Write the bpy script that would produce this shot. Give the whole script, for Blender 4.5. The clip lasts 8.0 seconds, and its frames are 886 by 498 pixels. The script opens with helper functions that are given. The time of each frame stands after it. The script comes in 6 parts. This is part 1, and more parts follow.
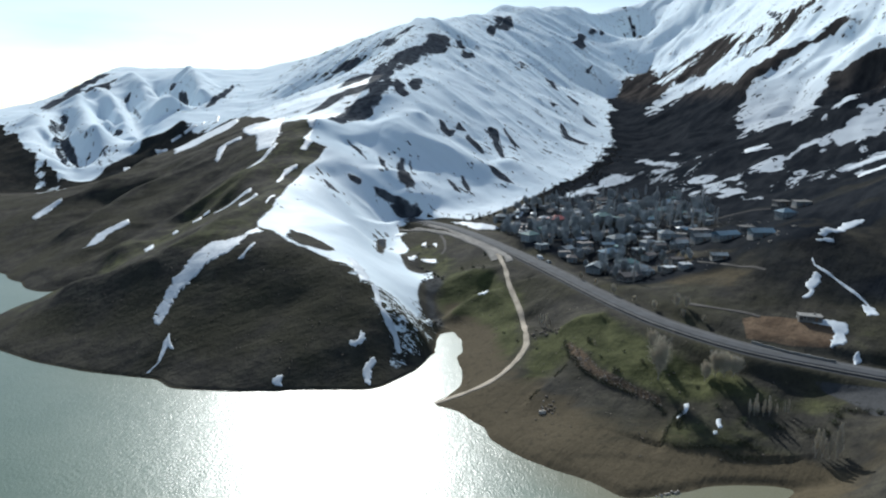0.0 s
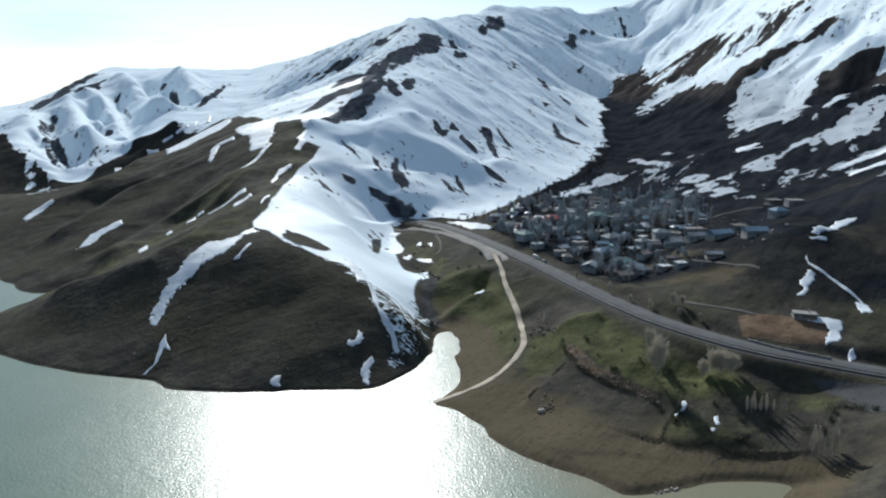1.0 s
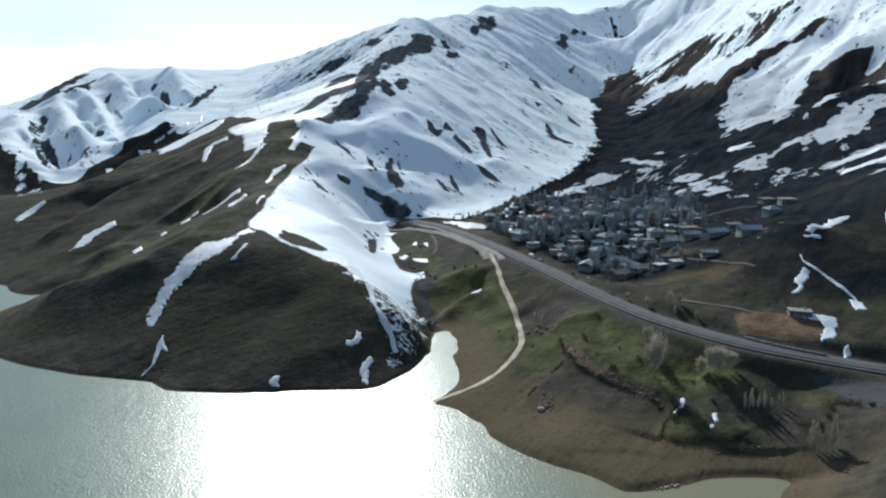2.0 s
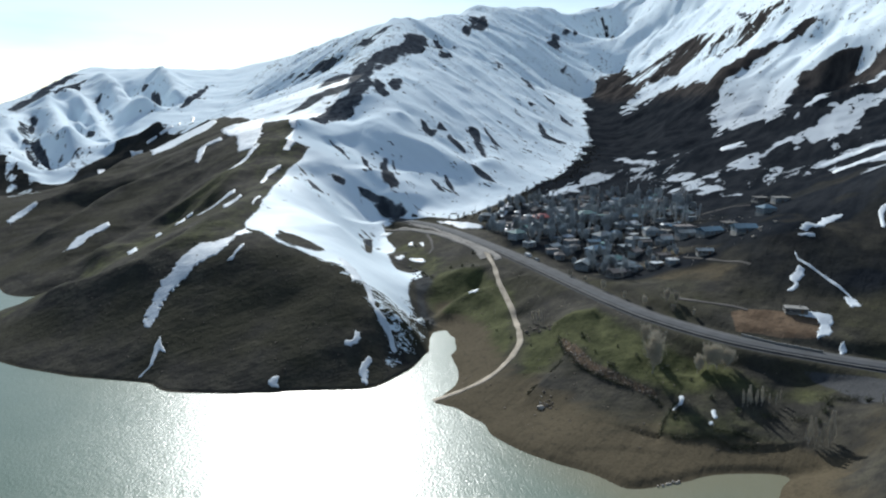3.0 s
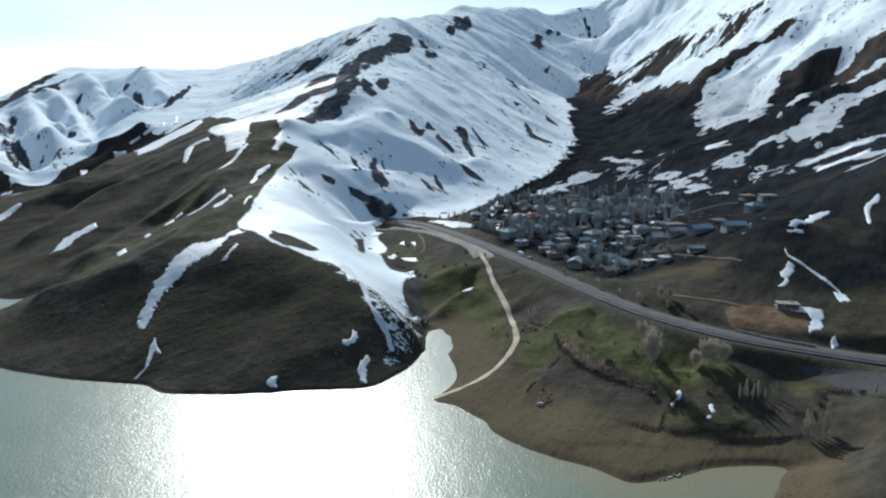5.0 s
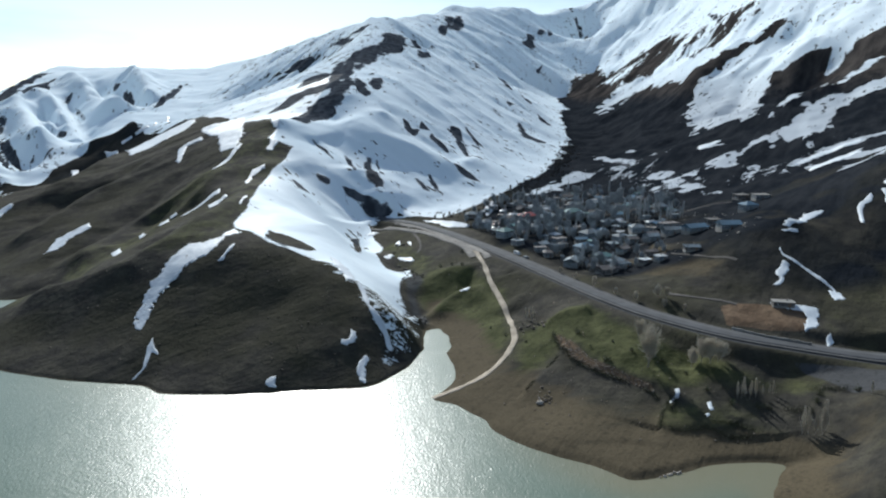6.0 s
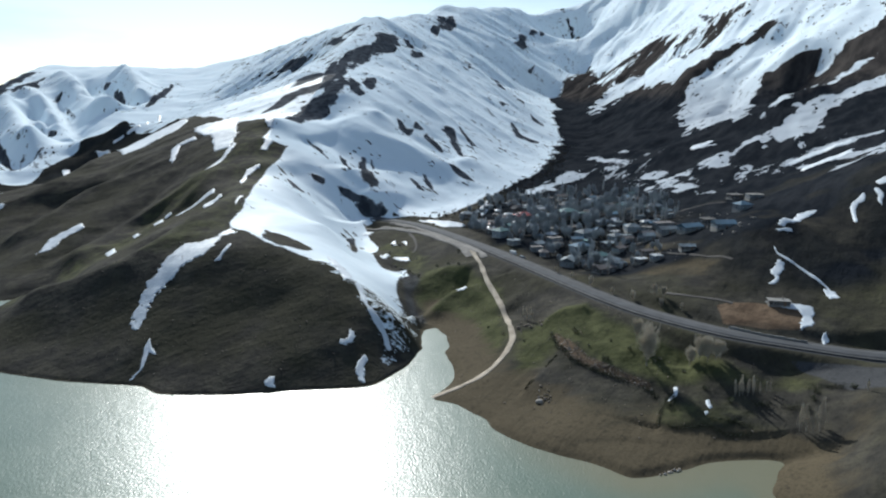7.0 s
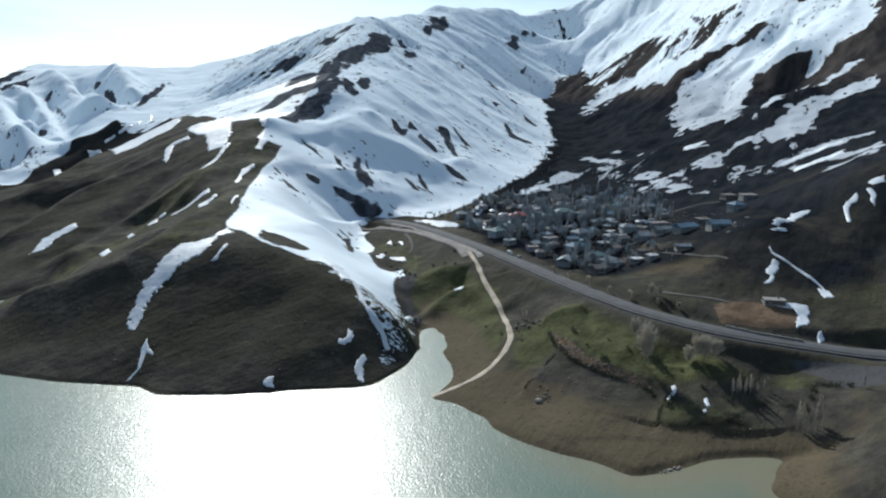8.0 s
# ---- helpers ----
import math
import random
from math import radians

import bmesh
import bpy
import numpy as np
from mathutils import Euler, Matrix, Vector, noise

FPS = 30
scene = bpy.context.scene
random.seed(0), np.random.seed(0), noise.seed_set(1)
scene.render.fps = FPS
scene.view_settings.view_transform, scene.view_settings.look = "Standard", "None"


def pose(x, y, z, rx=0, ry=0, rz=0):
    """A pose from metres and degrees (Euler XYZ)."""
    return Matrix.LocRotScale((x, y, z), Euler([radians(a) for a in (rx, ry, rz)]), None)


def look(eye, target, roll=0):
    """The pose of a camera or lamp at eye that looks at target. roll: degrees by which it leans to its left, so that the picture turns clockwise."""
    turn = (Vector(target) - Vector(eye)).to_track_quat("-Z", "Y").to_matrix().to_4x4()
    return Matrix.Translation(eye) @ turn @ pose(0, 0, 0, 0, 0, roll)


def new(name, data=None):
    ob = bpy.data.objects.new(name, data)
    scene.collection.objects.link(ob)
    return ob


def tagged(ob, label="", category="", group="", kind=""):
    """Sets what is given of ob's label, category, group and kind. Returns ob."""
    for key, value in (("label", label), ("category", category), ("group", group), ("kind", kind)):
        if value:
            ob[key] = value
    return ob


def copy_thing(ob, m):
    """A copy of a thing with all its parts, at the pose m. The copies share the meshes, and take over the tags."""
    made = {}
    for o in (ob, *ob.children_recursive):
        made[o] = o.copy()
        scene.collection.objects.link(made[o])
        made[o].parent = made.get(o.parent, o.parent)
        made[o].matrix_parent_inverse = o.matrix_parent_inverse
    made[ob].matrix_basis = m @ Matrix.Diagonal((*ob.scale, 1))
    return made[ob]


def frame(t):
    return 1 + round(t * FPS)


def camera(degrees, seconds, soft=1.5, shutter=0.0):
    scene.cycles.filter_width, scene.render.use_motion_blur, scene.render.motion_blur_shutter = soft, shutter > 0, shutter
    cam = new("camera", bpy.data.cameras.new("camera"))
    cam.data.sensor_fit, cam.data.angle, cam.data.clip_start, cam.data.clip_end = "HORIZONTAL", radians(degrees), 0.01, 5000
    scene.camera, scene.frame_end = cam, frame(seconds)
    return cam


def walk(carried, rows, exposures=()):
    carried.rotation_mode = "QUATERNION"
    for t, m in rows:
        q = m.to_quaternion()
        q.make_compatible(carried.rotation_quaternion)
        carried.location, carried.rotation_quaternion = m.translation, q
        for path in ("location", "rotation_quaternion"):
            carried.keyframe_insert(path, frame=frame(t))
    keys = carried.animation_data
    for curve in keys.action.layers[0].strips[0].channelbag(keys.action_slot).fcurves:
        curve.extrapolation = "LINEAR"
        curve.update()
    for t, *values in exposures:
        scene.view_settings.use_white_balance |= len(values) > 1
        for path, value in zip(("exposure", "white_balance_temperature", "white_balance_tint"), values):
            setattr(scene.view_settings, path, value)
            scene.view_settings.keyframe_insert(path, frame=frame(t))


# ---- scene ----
cam = camera(70.0, 8.0, soft=2.2)
PATH = [
    (0, (2.71, 3.81, 117.25), (2.07, 199.34, 75.24), -0.10),
    (0.5, (1.37, 3.58, 117.24), (2.06, 199.11, 75.20), -0.12),
    (1, (-0.03, 3.34, 117.19), (1.97, 198.86, 75.15), -0.16),
    (1.5, (-1.49, 3.10, 117.11), (1.81, 198.61, 75.08), -0.20),
    (3, (-6.06, 2.41, 116.82), (1.07, 197.82, 74.84), -0.32),
    (3.5, (-7.63, 2.20, 116.73), (0.78, 197.56, 74.75), -0.35),
    (4, (-9.21, 2.01, 116.64), (0.49, 197.31, 74.66), -0.37),
    (4.5, (-10.81, 1.83, 116.57), (0.19, 197.07, 74.57), -0.38),
    (6, (-15.64, 1.41, 116.42), (-0.69, 196.37, 74.35), -0.34),
    (6.5, (-17.27, 1.30, 116.38), (-0.99, 196.14, 74.30), -0.29),
    (7, (-18.91, 1.19, 116.34), (-1.30, 195.92, 74.25), -0.23),
    (7.5, (-20.57, 1.09, 116.29), (-1.62, 195.70, 74.22), -0.16),
    (8, (-22.26, 0.99, 116.21), (-1.97, 195.47, 74.19), -0.08),
]
walk(cam, [(t, look(eye, target, roll)) for t, eye, target, roll in PATH],
     exposures=[(0, 0.42, 6050, 6), (8, 0.42, 6050, 6)])

# ---- world, sun and exposure ----
SUN_AZIMUTH, SUN_HEIGHT = -10.5, 32.0   # degrees from +y towards +x, and above the horizon
world = bpy.data.worlds.new("sky")
scene.world = world
world.use_nodes = True
wt = world.node_tree
sky = wt.nodes.new("ShaderNodeTexSky")
sky.sky_type, sky.sun_disc = "NISHITA", False
sky.sun_elevation, sky.sun_rotation = radians(SUN_HEIGHT), radians(SUN_AZIMUTH)
sky.altitude, sky.air_density, sky.dust_density = 1800, 1.35, 1.0
wt.nodes["Background"].inputs["Strength"].default_value = 0.069
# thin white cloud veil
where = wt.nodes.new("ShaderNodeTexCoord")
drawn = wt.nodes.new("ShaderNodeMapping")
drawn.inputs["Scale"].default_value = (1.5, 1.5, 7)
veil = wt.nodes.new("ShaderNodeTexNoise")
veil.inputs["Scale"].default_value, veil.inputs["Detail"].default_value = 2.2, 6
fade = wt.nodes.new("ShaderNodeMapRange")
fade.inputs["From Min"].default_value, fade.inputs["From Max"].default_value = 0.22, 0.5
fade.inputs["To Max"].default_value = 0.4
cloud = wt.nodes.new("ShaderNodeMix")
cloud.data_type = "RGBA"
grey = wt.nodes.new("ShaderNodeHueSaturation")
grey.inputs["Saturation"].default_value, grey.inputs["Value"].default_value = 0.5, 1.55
wt.links.new(sky.outputs[0], grey.inputs["Color"])
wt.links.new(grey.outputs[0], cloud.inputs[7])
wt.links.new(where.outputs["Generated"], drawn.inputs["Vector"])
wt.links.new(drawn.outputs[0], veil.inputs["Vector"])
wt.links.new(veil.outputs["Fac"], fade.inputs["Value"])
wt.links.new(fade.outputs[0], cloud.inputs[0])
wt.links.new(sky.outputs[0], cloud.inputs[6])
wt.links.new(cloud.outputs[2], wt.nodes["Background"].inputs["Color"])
sun = new("sun", bpy.data.lights.new("sun", "SUN"))
sun.data.energy, sun.data.angle, sun.data.color = 3.9, radians(1.2), (1.0, 0.955, 0.885)
sun.matrix_world = look((0, 0, 0), (-math.sin(radians(SUN_AZIMUTH)), -math.cos(radians(SUN_AZIMUTH)), -math.tan(radians(SUN_HEIGHT))))

# ---- materials ----
def shader(name, rough=0.8, metal=0.0):
    m = bpy.data.materials.new(name)
    m.use_nodes = True
    b = m.node_tree.nodes["Principled BSDF"]
    b.inputs["Roughness"].default_value, b.inputs["Metallic"].default_value = rough, metal
    return m, m.node_tree.nodes, m.node_tree.links, b


def put(nodes, kind, **values):
    node = nodes.new(kind)
    for key, value in values.items():
        node.inputs[key.replace("_", " ")].default_value = value
    return node


def tex(nodes, links, scale, stretch=(1, 1, 1), turn=0.0, detail=5.0, rough=0.55, space="Object"):
    """Noise in metres: scale is per metre."""
    where = nodes.new("ShaderNodeTexCoord" if space == "Object" else "ShaderNodeAttribute")
    if space != "Object":
        where.attribute_name = space
    place = nodes.new("ShaderNodeMapping")
    place.inputs["Scale"].default_value, place.inputs["Rotation"].default_value = stretch, (0, 0, radians(turn))
    links.new(where.outputs["Object" if space == "Object" else "Vector"], place.inputs["Vector"])
    nz = put(nodes, "ShaderNodeTexNoise", Scale=scale, Detail=detail, Roughness=rough)
    links.new(place.outputs[0], nz.inputs["Vector"])
    return nz.outputs["Fac"]


def calc(nodes, links, op, a, b=0.0, c=0.0):
    node = nodes.new("ShaderNodeMath")
    node.operation = op
    for socket, v in zip(node.inputs, (a, b, c)):
        if hasattr(v, "is_linked"):
            links.new(v, socket)
        else:
            socket.default_value = v
    return node.outputs[0]


def ramp(nodes, links, v, lo, hi):
    node = nodes.new("ShaderNodeMapRange")
    node.interpolation_type = "SMOOTHSTEP"
    node.inputs["From Min"].default_value, node.inputs["From Max"].default_value = lo, hi
    links.new(v, node.inputs["Value"])
    return node.outputs[0]


def blend(nodes, links, fac, a, b):
    node = nodes.new("ShaderNodeMix")
    node.data_type = "RGBA"
    for socket, v in ((node.inputs[0], fac), (node.inputs[6], a), (node.inputs[7], b)):
        if hasattr(v, "is_linked"):
            links.new(v, socket)
        else:
            socket.default_value = v if isinstance(v, float) else (*v, 1)
    return node.outputs[2]


def relief(nodes, links, height, bsdf, distance, strength=1.0):
    node = put(nodes, "ShaderNodeBump", Strength=strength, Distance=distance)
    links.new(height, node.inputs["Height"])
    links.new(node.outputs[0], bsdf.inputs["Normal"])


def attribute(nodes, name):
    node = nodes.new("ShaderNodeAttribute")
    node.attribute_name = name
    return node.outputs["Fac"]


def plain(name, colour, rough=0.8, scale=1.5, spread=0.35, bump=0.02, metal=0.0, second=None):
    """A material with blotches and grain of two sizes, a little different on each object."""
    m, N, K, b = shader(name, rough, metal)
    big, fine = tex(N, K, scale * 0.3), tex(N, K, scale * 4)
    info = N.new("ShaderNodeObjectInfo")
    dark = tuple(c * (1 - spread) for c in colour)
    other = second or tuple(min(1, c * (1 + spread)) for c in colour)
    col = blend(N, K, ramp(N, K, big, 0.3, 0.7), dark, other)
    col = blend(N, K, calc(N, K, "MULTIPLY", fine, 0.5), col, colour)
    hsv = put(N, "ShaderNodeHueSaturation", Saturation=1.0)
    K.new(calc(N, K, "MULTIPLY_ADD", info.outputs["Random"], 0.4, 0.8), hsv.inputs["Value"])
    K.new(col, hsv.inputs["Color"])
    K.new(hsv.outputs[0], b.inputs["Base Color"])
    relief(N, K, fine, b, bump)
    return m


# ground: withered grass, meadow, bare earth, gravel and snow
mat_ground, N, K, bsdf = shader("ground_cover", 0.95)
bsdf.inputs["Specular IOR Level"].default_value = 0.06
n_big, n_mid, n_fine = tex(N, K, 0.02), tex(N, K, 0.11), tex(N, K, 0.9)
n_line = tex(N, K, 0.16, (0.3, 1.3, 1), 12, 6, 0.6)
n_crumb = tex(N, K, 0.62, (0.45, 1.2, 1), 28, 5, 0.65)
n_dot = tex(N, K, 0.15, (1, 0.4, 1), 0, 4, 0.6, "fall")
n_far = tex(N, K, 0.04, (1, 0.22, 1), 0, 7, 0.65, "fall")
n_rag = tex(N, K, 0.09, (1, 0.3, 1), 0, 6, 0.65, "fall")
n_tuft = tex(N, K, 0.32, detail=3.0)
grass = blend(N, K, ramp(N, K, n_mid, 0.35, 0.68), (0.036, 0.0345, 0.031), (0.068, 0.063, 0.05))
grass = blend(N, K, calc(N, K, "MULTIPLY", ramp(N, K, n_big, 0.42, 0.62), 0.7), grass, (0.046, 0.044, 0.027))
green = blend(N, K, ramp(N, K, n_mid, 0.3, 0.7), (0.046, 0.051, 0.022), (0.092, 0.097, 0.044))
g_fac = calc(N, K, "ADD", attribute(N, "green"), calc(N, K, "MULTIPLY_ADD", calc(N, K, "ADD", n_mid, n_big), 0.85, -0.9))
col = blend(N, K, ramp(N, K, g_fac, 0.1, 0.75), grass, green)
earth = blend(N, K, ramp(N, K, n_fine, 0.3, 0.7), (0.07, 0.058, 0.038), (0.112, 0.092, 0.06))
e_fac = calc(N, K, "ADD", attribute(N, "earth"), calc(N, K, "MULTIPLY_ADD", n_line, 0.8, -0.4))
col = blend(N, K, ramp(N, K, e_fac, 0.3, 0.8), col, earth)
clay = blend(N, K, ramp(N, K, n_mid, 0.3, 0.7), (0.1, 0.068, 0.045), (0.17, 0.12, 0.08))
col = blend(N, K, ramp(N, K, attribute(N, "clay"), 0.35, 0.6), col, clay)
stones = blend(N, K, ramp(N, K, n_fine, 0.35, 0.65), (0.055, 0.057, 0.06), (0.075, 0.076, 0.078))
col = blend(N, K, ramp(N, K, attribute(N, "gravel"), 0.35, 0.65), col, stones)
# dark rock colour, with cloud shade and haze mixed into it
slate_shade = blend(N, K, ramp(N, K, calc(N, K, "MULTIPLY_ADD", n_rag, 0.6, calc(N, K, "MULTIPLY", n_big, 0.4)), 0.38, 0.62), (0.012, 0.015, 0.0195), (0.028, 0.031, 0.036))
scree = blend(N, K, ramp(N, K, n_far, 0.35, 0.65), (0.03, 0.028, 0.028), (0.075, 0.067, 0.062))
slate_shade = blend(N, K, ramp(N, K, calc(N, K, "ADD", attribute(N, "scree"), calc(N, K, "MULTIPLY_ADD", n_rag, 0.8, -0.4)), 0.25, 0.75), slate_shade, scree)
col = blend(N, K, ramp(N, K, calc(N, K, "ADD", attribute(N, "slate_shade"), calc(N, K, "MULTIPLY_ADD", n_big, 0.8, -0.4)), 0.25, 0.85), col, slate_shade)
K.new(calc(N, K, "MAXIMUM", calc(N, K, "MULTIPLY_ADD", attribute(N, "slate_shade"), -0.11, 0.06), 0.0), bsdf.inputs["Specular IOR Level"])
tufts = ramp(N, K, n_tuft, 0.55, 0.7)
col = blend(N, K, calc(N, K, "MULTIPLY", tufts, 0.32), col, (0.014, 0.014, 0.012))
col = blend(N, K, calc(N, K, "MULTIPLY", ramp(N, K, n_fine, 0.52, 0.68), 0.35), col, (0.014, 0.015, 0.015))
rock = blend(N, K, ramp(N, K, n_mid, 0.35, 0.65), (0.036, 0.042, 0.052), (0.085, 0.094, 0.108))
col = blend(N, K, ramp(N, K, attribute(N, "crag"), 0.3, 0.7), col, rock)
edge = calc(N, K, "MULTIPLY", calc(N, K, "MULTIPLY_ADD", calc(N, K, "ADD", n_line, n_crumb), 0.6, -0.6), calc(N, K, "MULTIPLY_ADD", attribute(N, "mottle_fine"), 1.0, 5.0))
edge = calc(N, K, "ADD", edge, calc(N, K, "MULTIPLY", calc(N, K, "SUBTRACT", calc(N, K, "MULTIPLY_ADD", n_rag, 0.6, calc(N, K, "MULTIPLY", n_far, 0.6)), 0.6), attribute(N, "mottle_far")))
speck = calc(N, K, "MULTIPLY", ramp(N, K, calc(N, K, "ADD", calc(N, K, "MULTIPLY_ADD", attribute(N, "rocky"), 0.06, n_rag), calc(N, K, "MULTIPLY_ADD", n_mid, 0.3, -0.15)), 0.65, 0.7), attribute(N, "speck"))
dots = calc(N, K, "MULTIPLY", ramp(N, K, calc(N, K, "MULTIPLY_ADD", n_big, 0.35, calc(N, K, "MULTIPLY_ADD", n_far, 0.3, n_dot)), 0.95, 0.985), attribute(N, "speck"))
speck = calc(N, K, "MAXIMUM", speck, dots)
s_val = calc(N, K, "SUBTRACT", calc(N, K, "ADD", attribute(N, "snow"), edge), speck)
s_fac = ramp(N, K, s_val, -0.5, 0.6)
n_drift = tex(N, K, 0.03, (1, 0.2, 1), 0, 5, 0.55, "fall")
white = blend(N, K, n_drift, (0.7, 0.81, 0.87), (0.82, 0.885, 0.925))
# snow greyed low down on the east: cloud shade put into its colour
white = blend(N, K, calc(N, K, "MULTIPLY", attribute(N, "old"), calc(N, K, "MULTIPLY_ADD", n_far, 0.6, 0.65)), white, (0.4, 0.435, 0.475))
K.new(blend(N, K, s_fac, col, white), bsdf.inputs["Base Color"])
hgt = calc(N, K, "ADD", calc(N, K, "MULTIPLY", n_tuft, 0.3), calc(N, K, "MULTIPLY", n_fine, 0.12))
hgt = calc(N, K, "MULTIPLY", hgt, calc(N, K, "MULTIPLY_ADD", s_fac, -0.85, 1.0))
hgt = calc(N, K, "MULTIPLY", hgt, calc(N, K, "MULTIPLY_ADD", ramp(N, K, attribute(N, "earth"), 0.1, 0.6), -0.6, 1.0))
hgt = calc(N, K, "ADD", hgt, calc(N, K, "MULTIPLY", s_fac, 0.5))
hgt = calc(N, K, "ADD", hgt, calc(N, K, "MULTIPLY", calc(N, K, "MULTIPLY", calc(N, K, "MULTIPLY", n_far, attribute(N, "calm")), 1.2), calc(N, K, "MULTIPLY_ADD", s_fac, -0.75, 1.0)))
relief(N, K, hgt, bsdf, 1.6, 0.9)
K.new(calc(N, K, "MULTIPLY_ADD", s_fac, -0.35, 0.95), bsdf.inputs["Roughness"])

mat_snow, N, K, bsdf = shader("old_snow", 0.6)
n_a, n_b = tex(N, K, 0.15), tex(N, K, 1.2)
K.new(blend(N, K, ramp(N, K, n_a, 0.3, 0.7), (0.53, 0.585, 0.63), (0.66, 0.705, 0.74)), bsdf.inputs["Base Color"])
relief(N, K, calc(N, K, "ADD", n_a, calc(N, K, "MULTIPLY", n_b, 0.3)), bsdf, 0.5, 0.7)

mat_water, N, K, bsdf = shader("lake_water", 0.3)
bsdf.inputs["IOR"].default_value = 1.5
w_big, w_mid, w_fine = tex(N, K, 0.012, detail=3.0), tex(N, K, 0.2, (1, 0.6, 1), 30, 4), tex(N, K, 1.3, (1, 0.6, 1), 25, 4)
col = blend(N, K, ramp(N, K, w_big, 0.3, 0.7), (0.1, 0.145, 0.105), (0.135, 0.178, 0.132))
K.new(blend(N, K, calc(N, K, "MULTIPLY", attribute(N, "silt"), 0.85), col, (0.18, 0.165, 0.095)), bsdf.inputs["Base Color"])
K.new(calc(N, K, "MULTIPLY_ADD", w_big, 0.08, 0.27), bsdf.inputs["Roughness"])
relief(N, K, calc(N, K, "ADD", calc(N, K, "MULTIPLY", w_mid, 0.3), calc(N, K, "MULTIPLY", w_fine, 0.3)), bsdf, 1.0, 0.45)

mat_asphalt = plain("asphalt", (0.072, 0.077, 0.085), 0.95, 0.5, 0.25, 0.01)
mat_verge = plain("gravel_verge", (0.06, 0.06, 0.06), 0.95, 0.6, 0.3, 0.05)
mat_track = plain("pale_dirt", (0.32, 0.275, 0.215), 0.95, 0.5, 0.3, 0.05)
mat_lane = plain("brown_lane", (0.062, 0.056, 0.05), 0.95, 0.5, 0.3, 0.05)
mat_apron = plain("pale_gravel", (0.17, 0.16, 0.145), 0.95, 0.5, 0.3, 0.05)
mat_hedge = plain("hedge_leaves", (0.04, 0.045, 0.02), 0.9, 1.5, 0.35, 0.01)
mat_dark_rock = plain("dark_rock", (0.055, 0.052, 0.05), 0.9, 1.0, 0.4, 0.05)
mat_concrete = plain("concrete", (0.24, 0.235, 0.22), 0.9, 0.8, 0.25, 0.02)
mat_stone = plain("stone", (0.17, 0.14, 0.112), 0.9, 1.2, 0.4, 0.05)
mat_pale_stone = plain("pale_stone", (0.34, 0.31, 0.27), 0.9, 1.2, 0.3, 0.05)
mat_bark = plain("grey_bark", (0.34, 0.31, 0.27), 0.9, 3, 0.3, 0.01)
mat_twig = plain("pale_twigs", (0.5, 0.455, 0.37), 0.9, 2, 0.25, 0.005)
mat_dark_twig = plain("grey_twigs", (0.36, 0.4, 0.43), 0.9, 0.25, 0.5, 0.005)
mat_thicket = plain("dark_thicket", (0.05, 0.045, 0.04), 0.9, 2, 0.25, 0.005)
mat_shrub = plain("shrub_leaves", (0.05, 0.06, 0.025), 0.9, 2, 0.3, 0.01)
mat_plaster = plain("plaster", (0.2, 0.225, 0.24), 0.9, 0.8, 0.3, 0.01)
mat_mud = plain("mud_plaster", (0.125, 0.12, 0.115), 0.95, 0.8, 0.3, 0.02)
mat_blue_wall = plain("blue_plaster", (0.17, 0.205, 0.23), 0.9, 0.8, 0.2, 0.01)
mat_red = plain("red_tin", (0.26, 0.04, 0.04), 0.65, 0.8, 0.25, 0.01)
mat_maroon = plain("maroon_tin", (0.16, 0.05, 0.045), 0.6, 0.8, 0.3, 0.01)
mat_teal = plain("teal_tin", (0.09, 0.185, 0.185), 0.75, 0.8, 0.25, 0.01)
mat_blue = plain("blue_tin", (0.075, 0.155, 0.225), 0.75, 0.8, 0.25, 0.01)
mat_grey = plain("grey_tin", (0.115, 0.15, 0.175), 0.75, 0.8, 0.55, 0.01)
mat_rust = plain("rusty_tin", (0.1, 0.09, 0.088), 0.8, 0.8, 0.4, 0.01)
mat_earth_roof = plain("earth_roof", (0.11, 0.105, 0.1), 0.95, 0.8, 0.3, 0.03)
mat_glass = plain("window_glass", (0.03, 0.035, 0.04), 0.15, 1, 0.2, 0.001)
mat_wood = plain("door_wood", (0.14, 0.09, 0.055), 0.8, 3, 0.3, 0.005)
mat_white = plain("white_paint", (0.5, 0.52, 0.53), 0.4, 1, 0.1, 0.001)
mat_tyre = plain("tyre_rubber", (0.02, 0.02, 0.02), 0.8, 2, 0.2, 0.002)
mat_steel = plain("galvanised_steel", (0.4, 0.41, 0.42), 0.45, 2, 0.2, 0.002, 0.6)

# ---- the lie of the land: crests, shores and valley lines, in metres ----
SHORE_HEADLAND = [(-223, 306, 0), (-196, 291, 0), (-165, 279, 0), (-135, 272, 0), (-127, 270, 0), (-118, 261, 0), (-107, 259, 0),
    (-85, 257, 0), (-66, 259, 0), (-42, 259, 0), (-26, 261, 0), (-15, 275, 0), (-8, 289, 0), (-4, 307, 0), (0, 340, 0)]
SHORE_MEADOW = [(0, 340, 0), (8.2, 339.3, 0), (8.4, 325.6, 0), (10.3, 312.6, 0), (7, 296.3, 0), (10.4, 276.6, 0), (8.5, 261.1, 0), (3.4, 253.6, 0), (-4.4, 244.3, 0), (8.1, 239.1, 0), (13, 230.3, 0), (18, 225, 0), (18.7, 216.4, 0), (24.3, 209.1, 0), (30.3, 202.8, 0), (34.7, 199.6, 0), (39.7, 195.5, 0), (48.9, 190.1, 0), (53.9, 184.9, 0), (58.1, 179.5, 0), (67.3, 180.5, 0), (79.4, 183, 0), (87.6, 186.4, 0), (96.5, 187.1, 0), (105.1, 186.9, 0), (114.5, 185, 0), (120.9, 183.5, 0)]
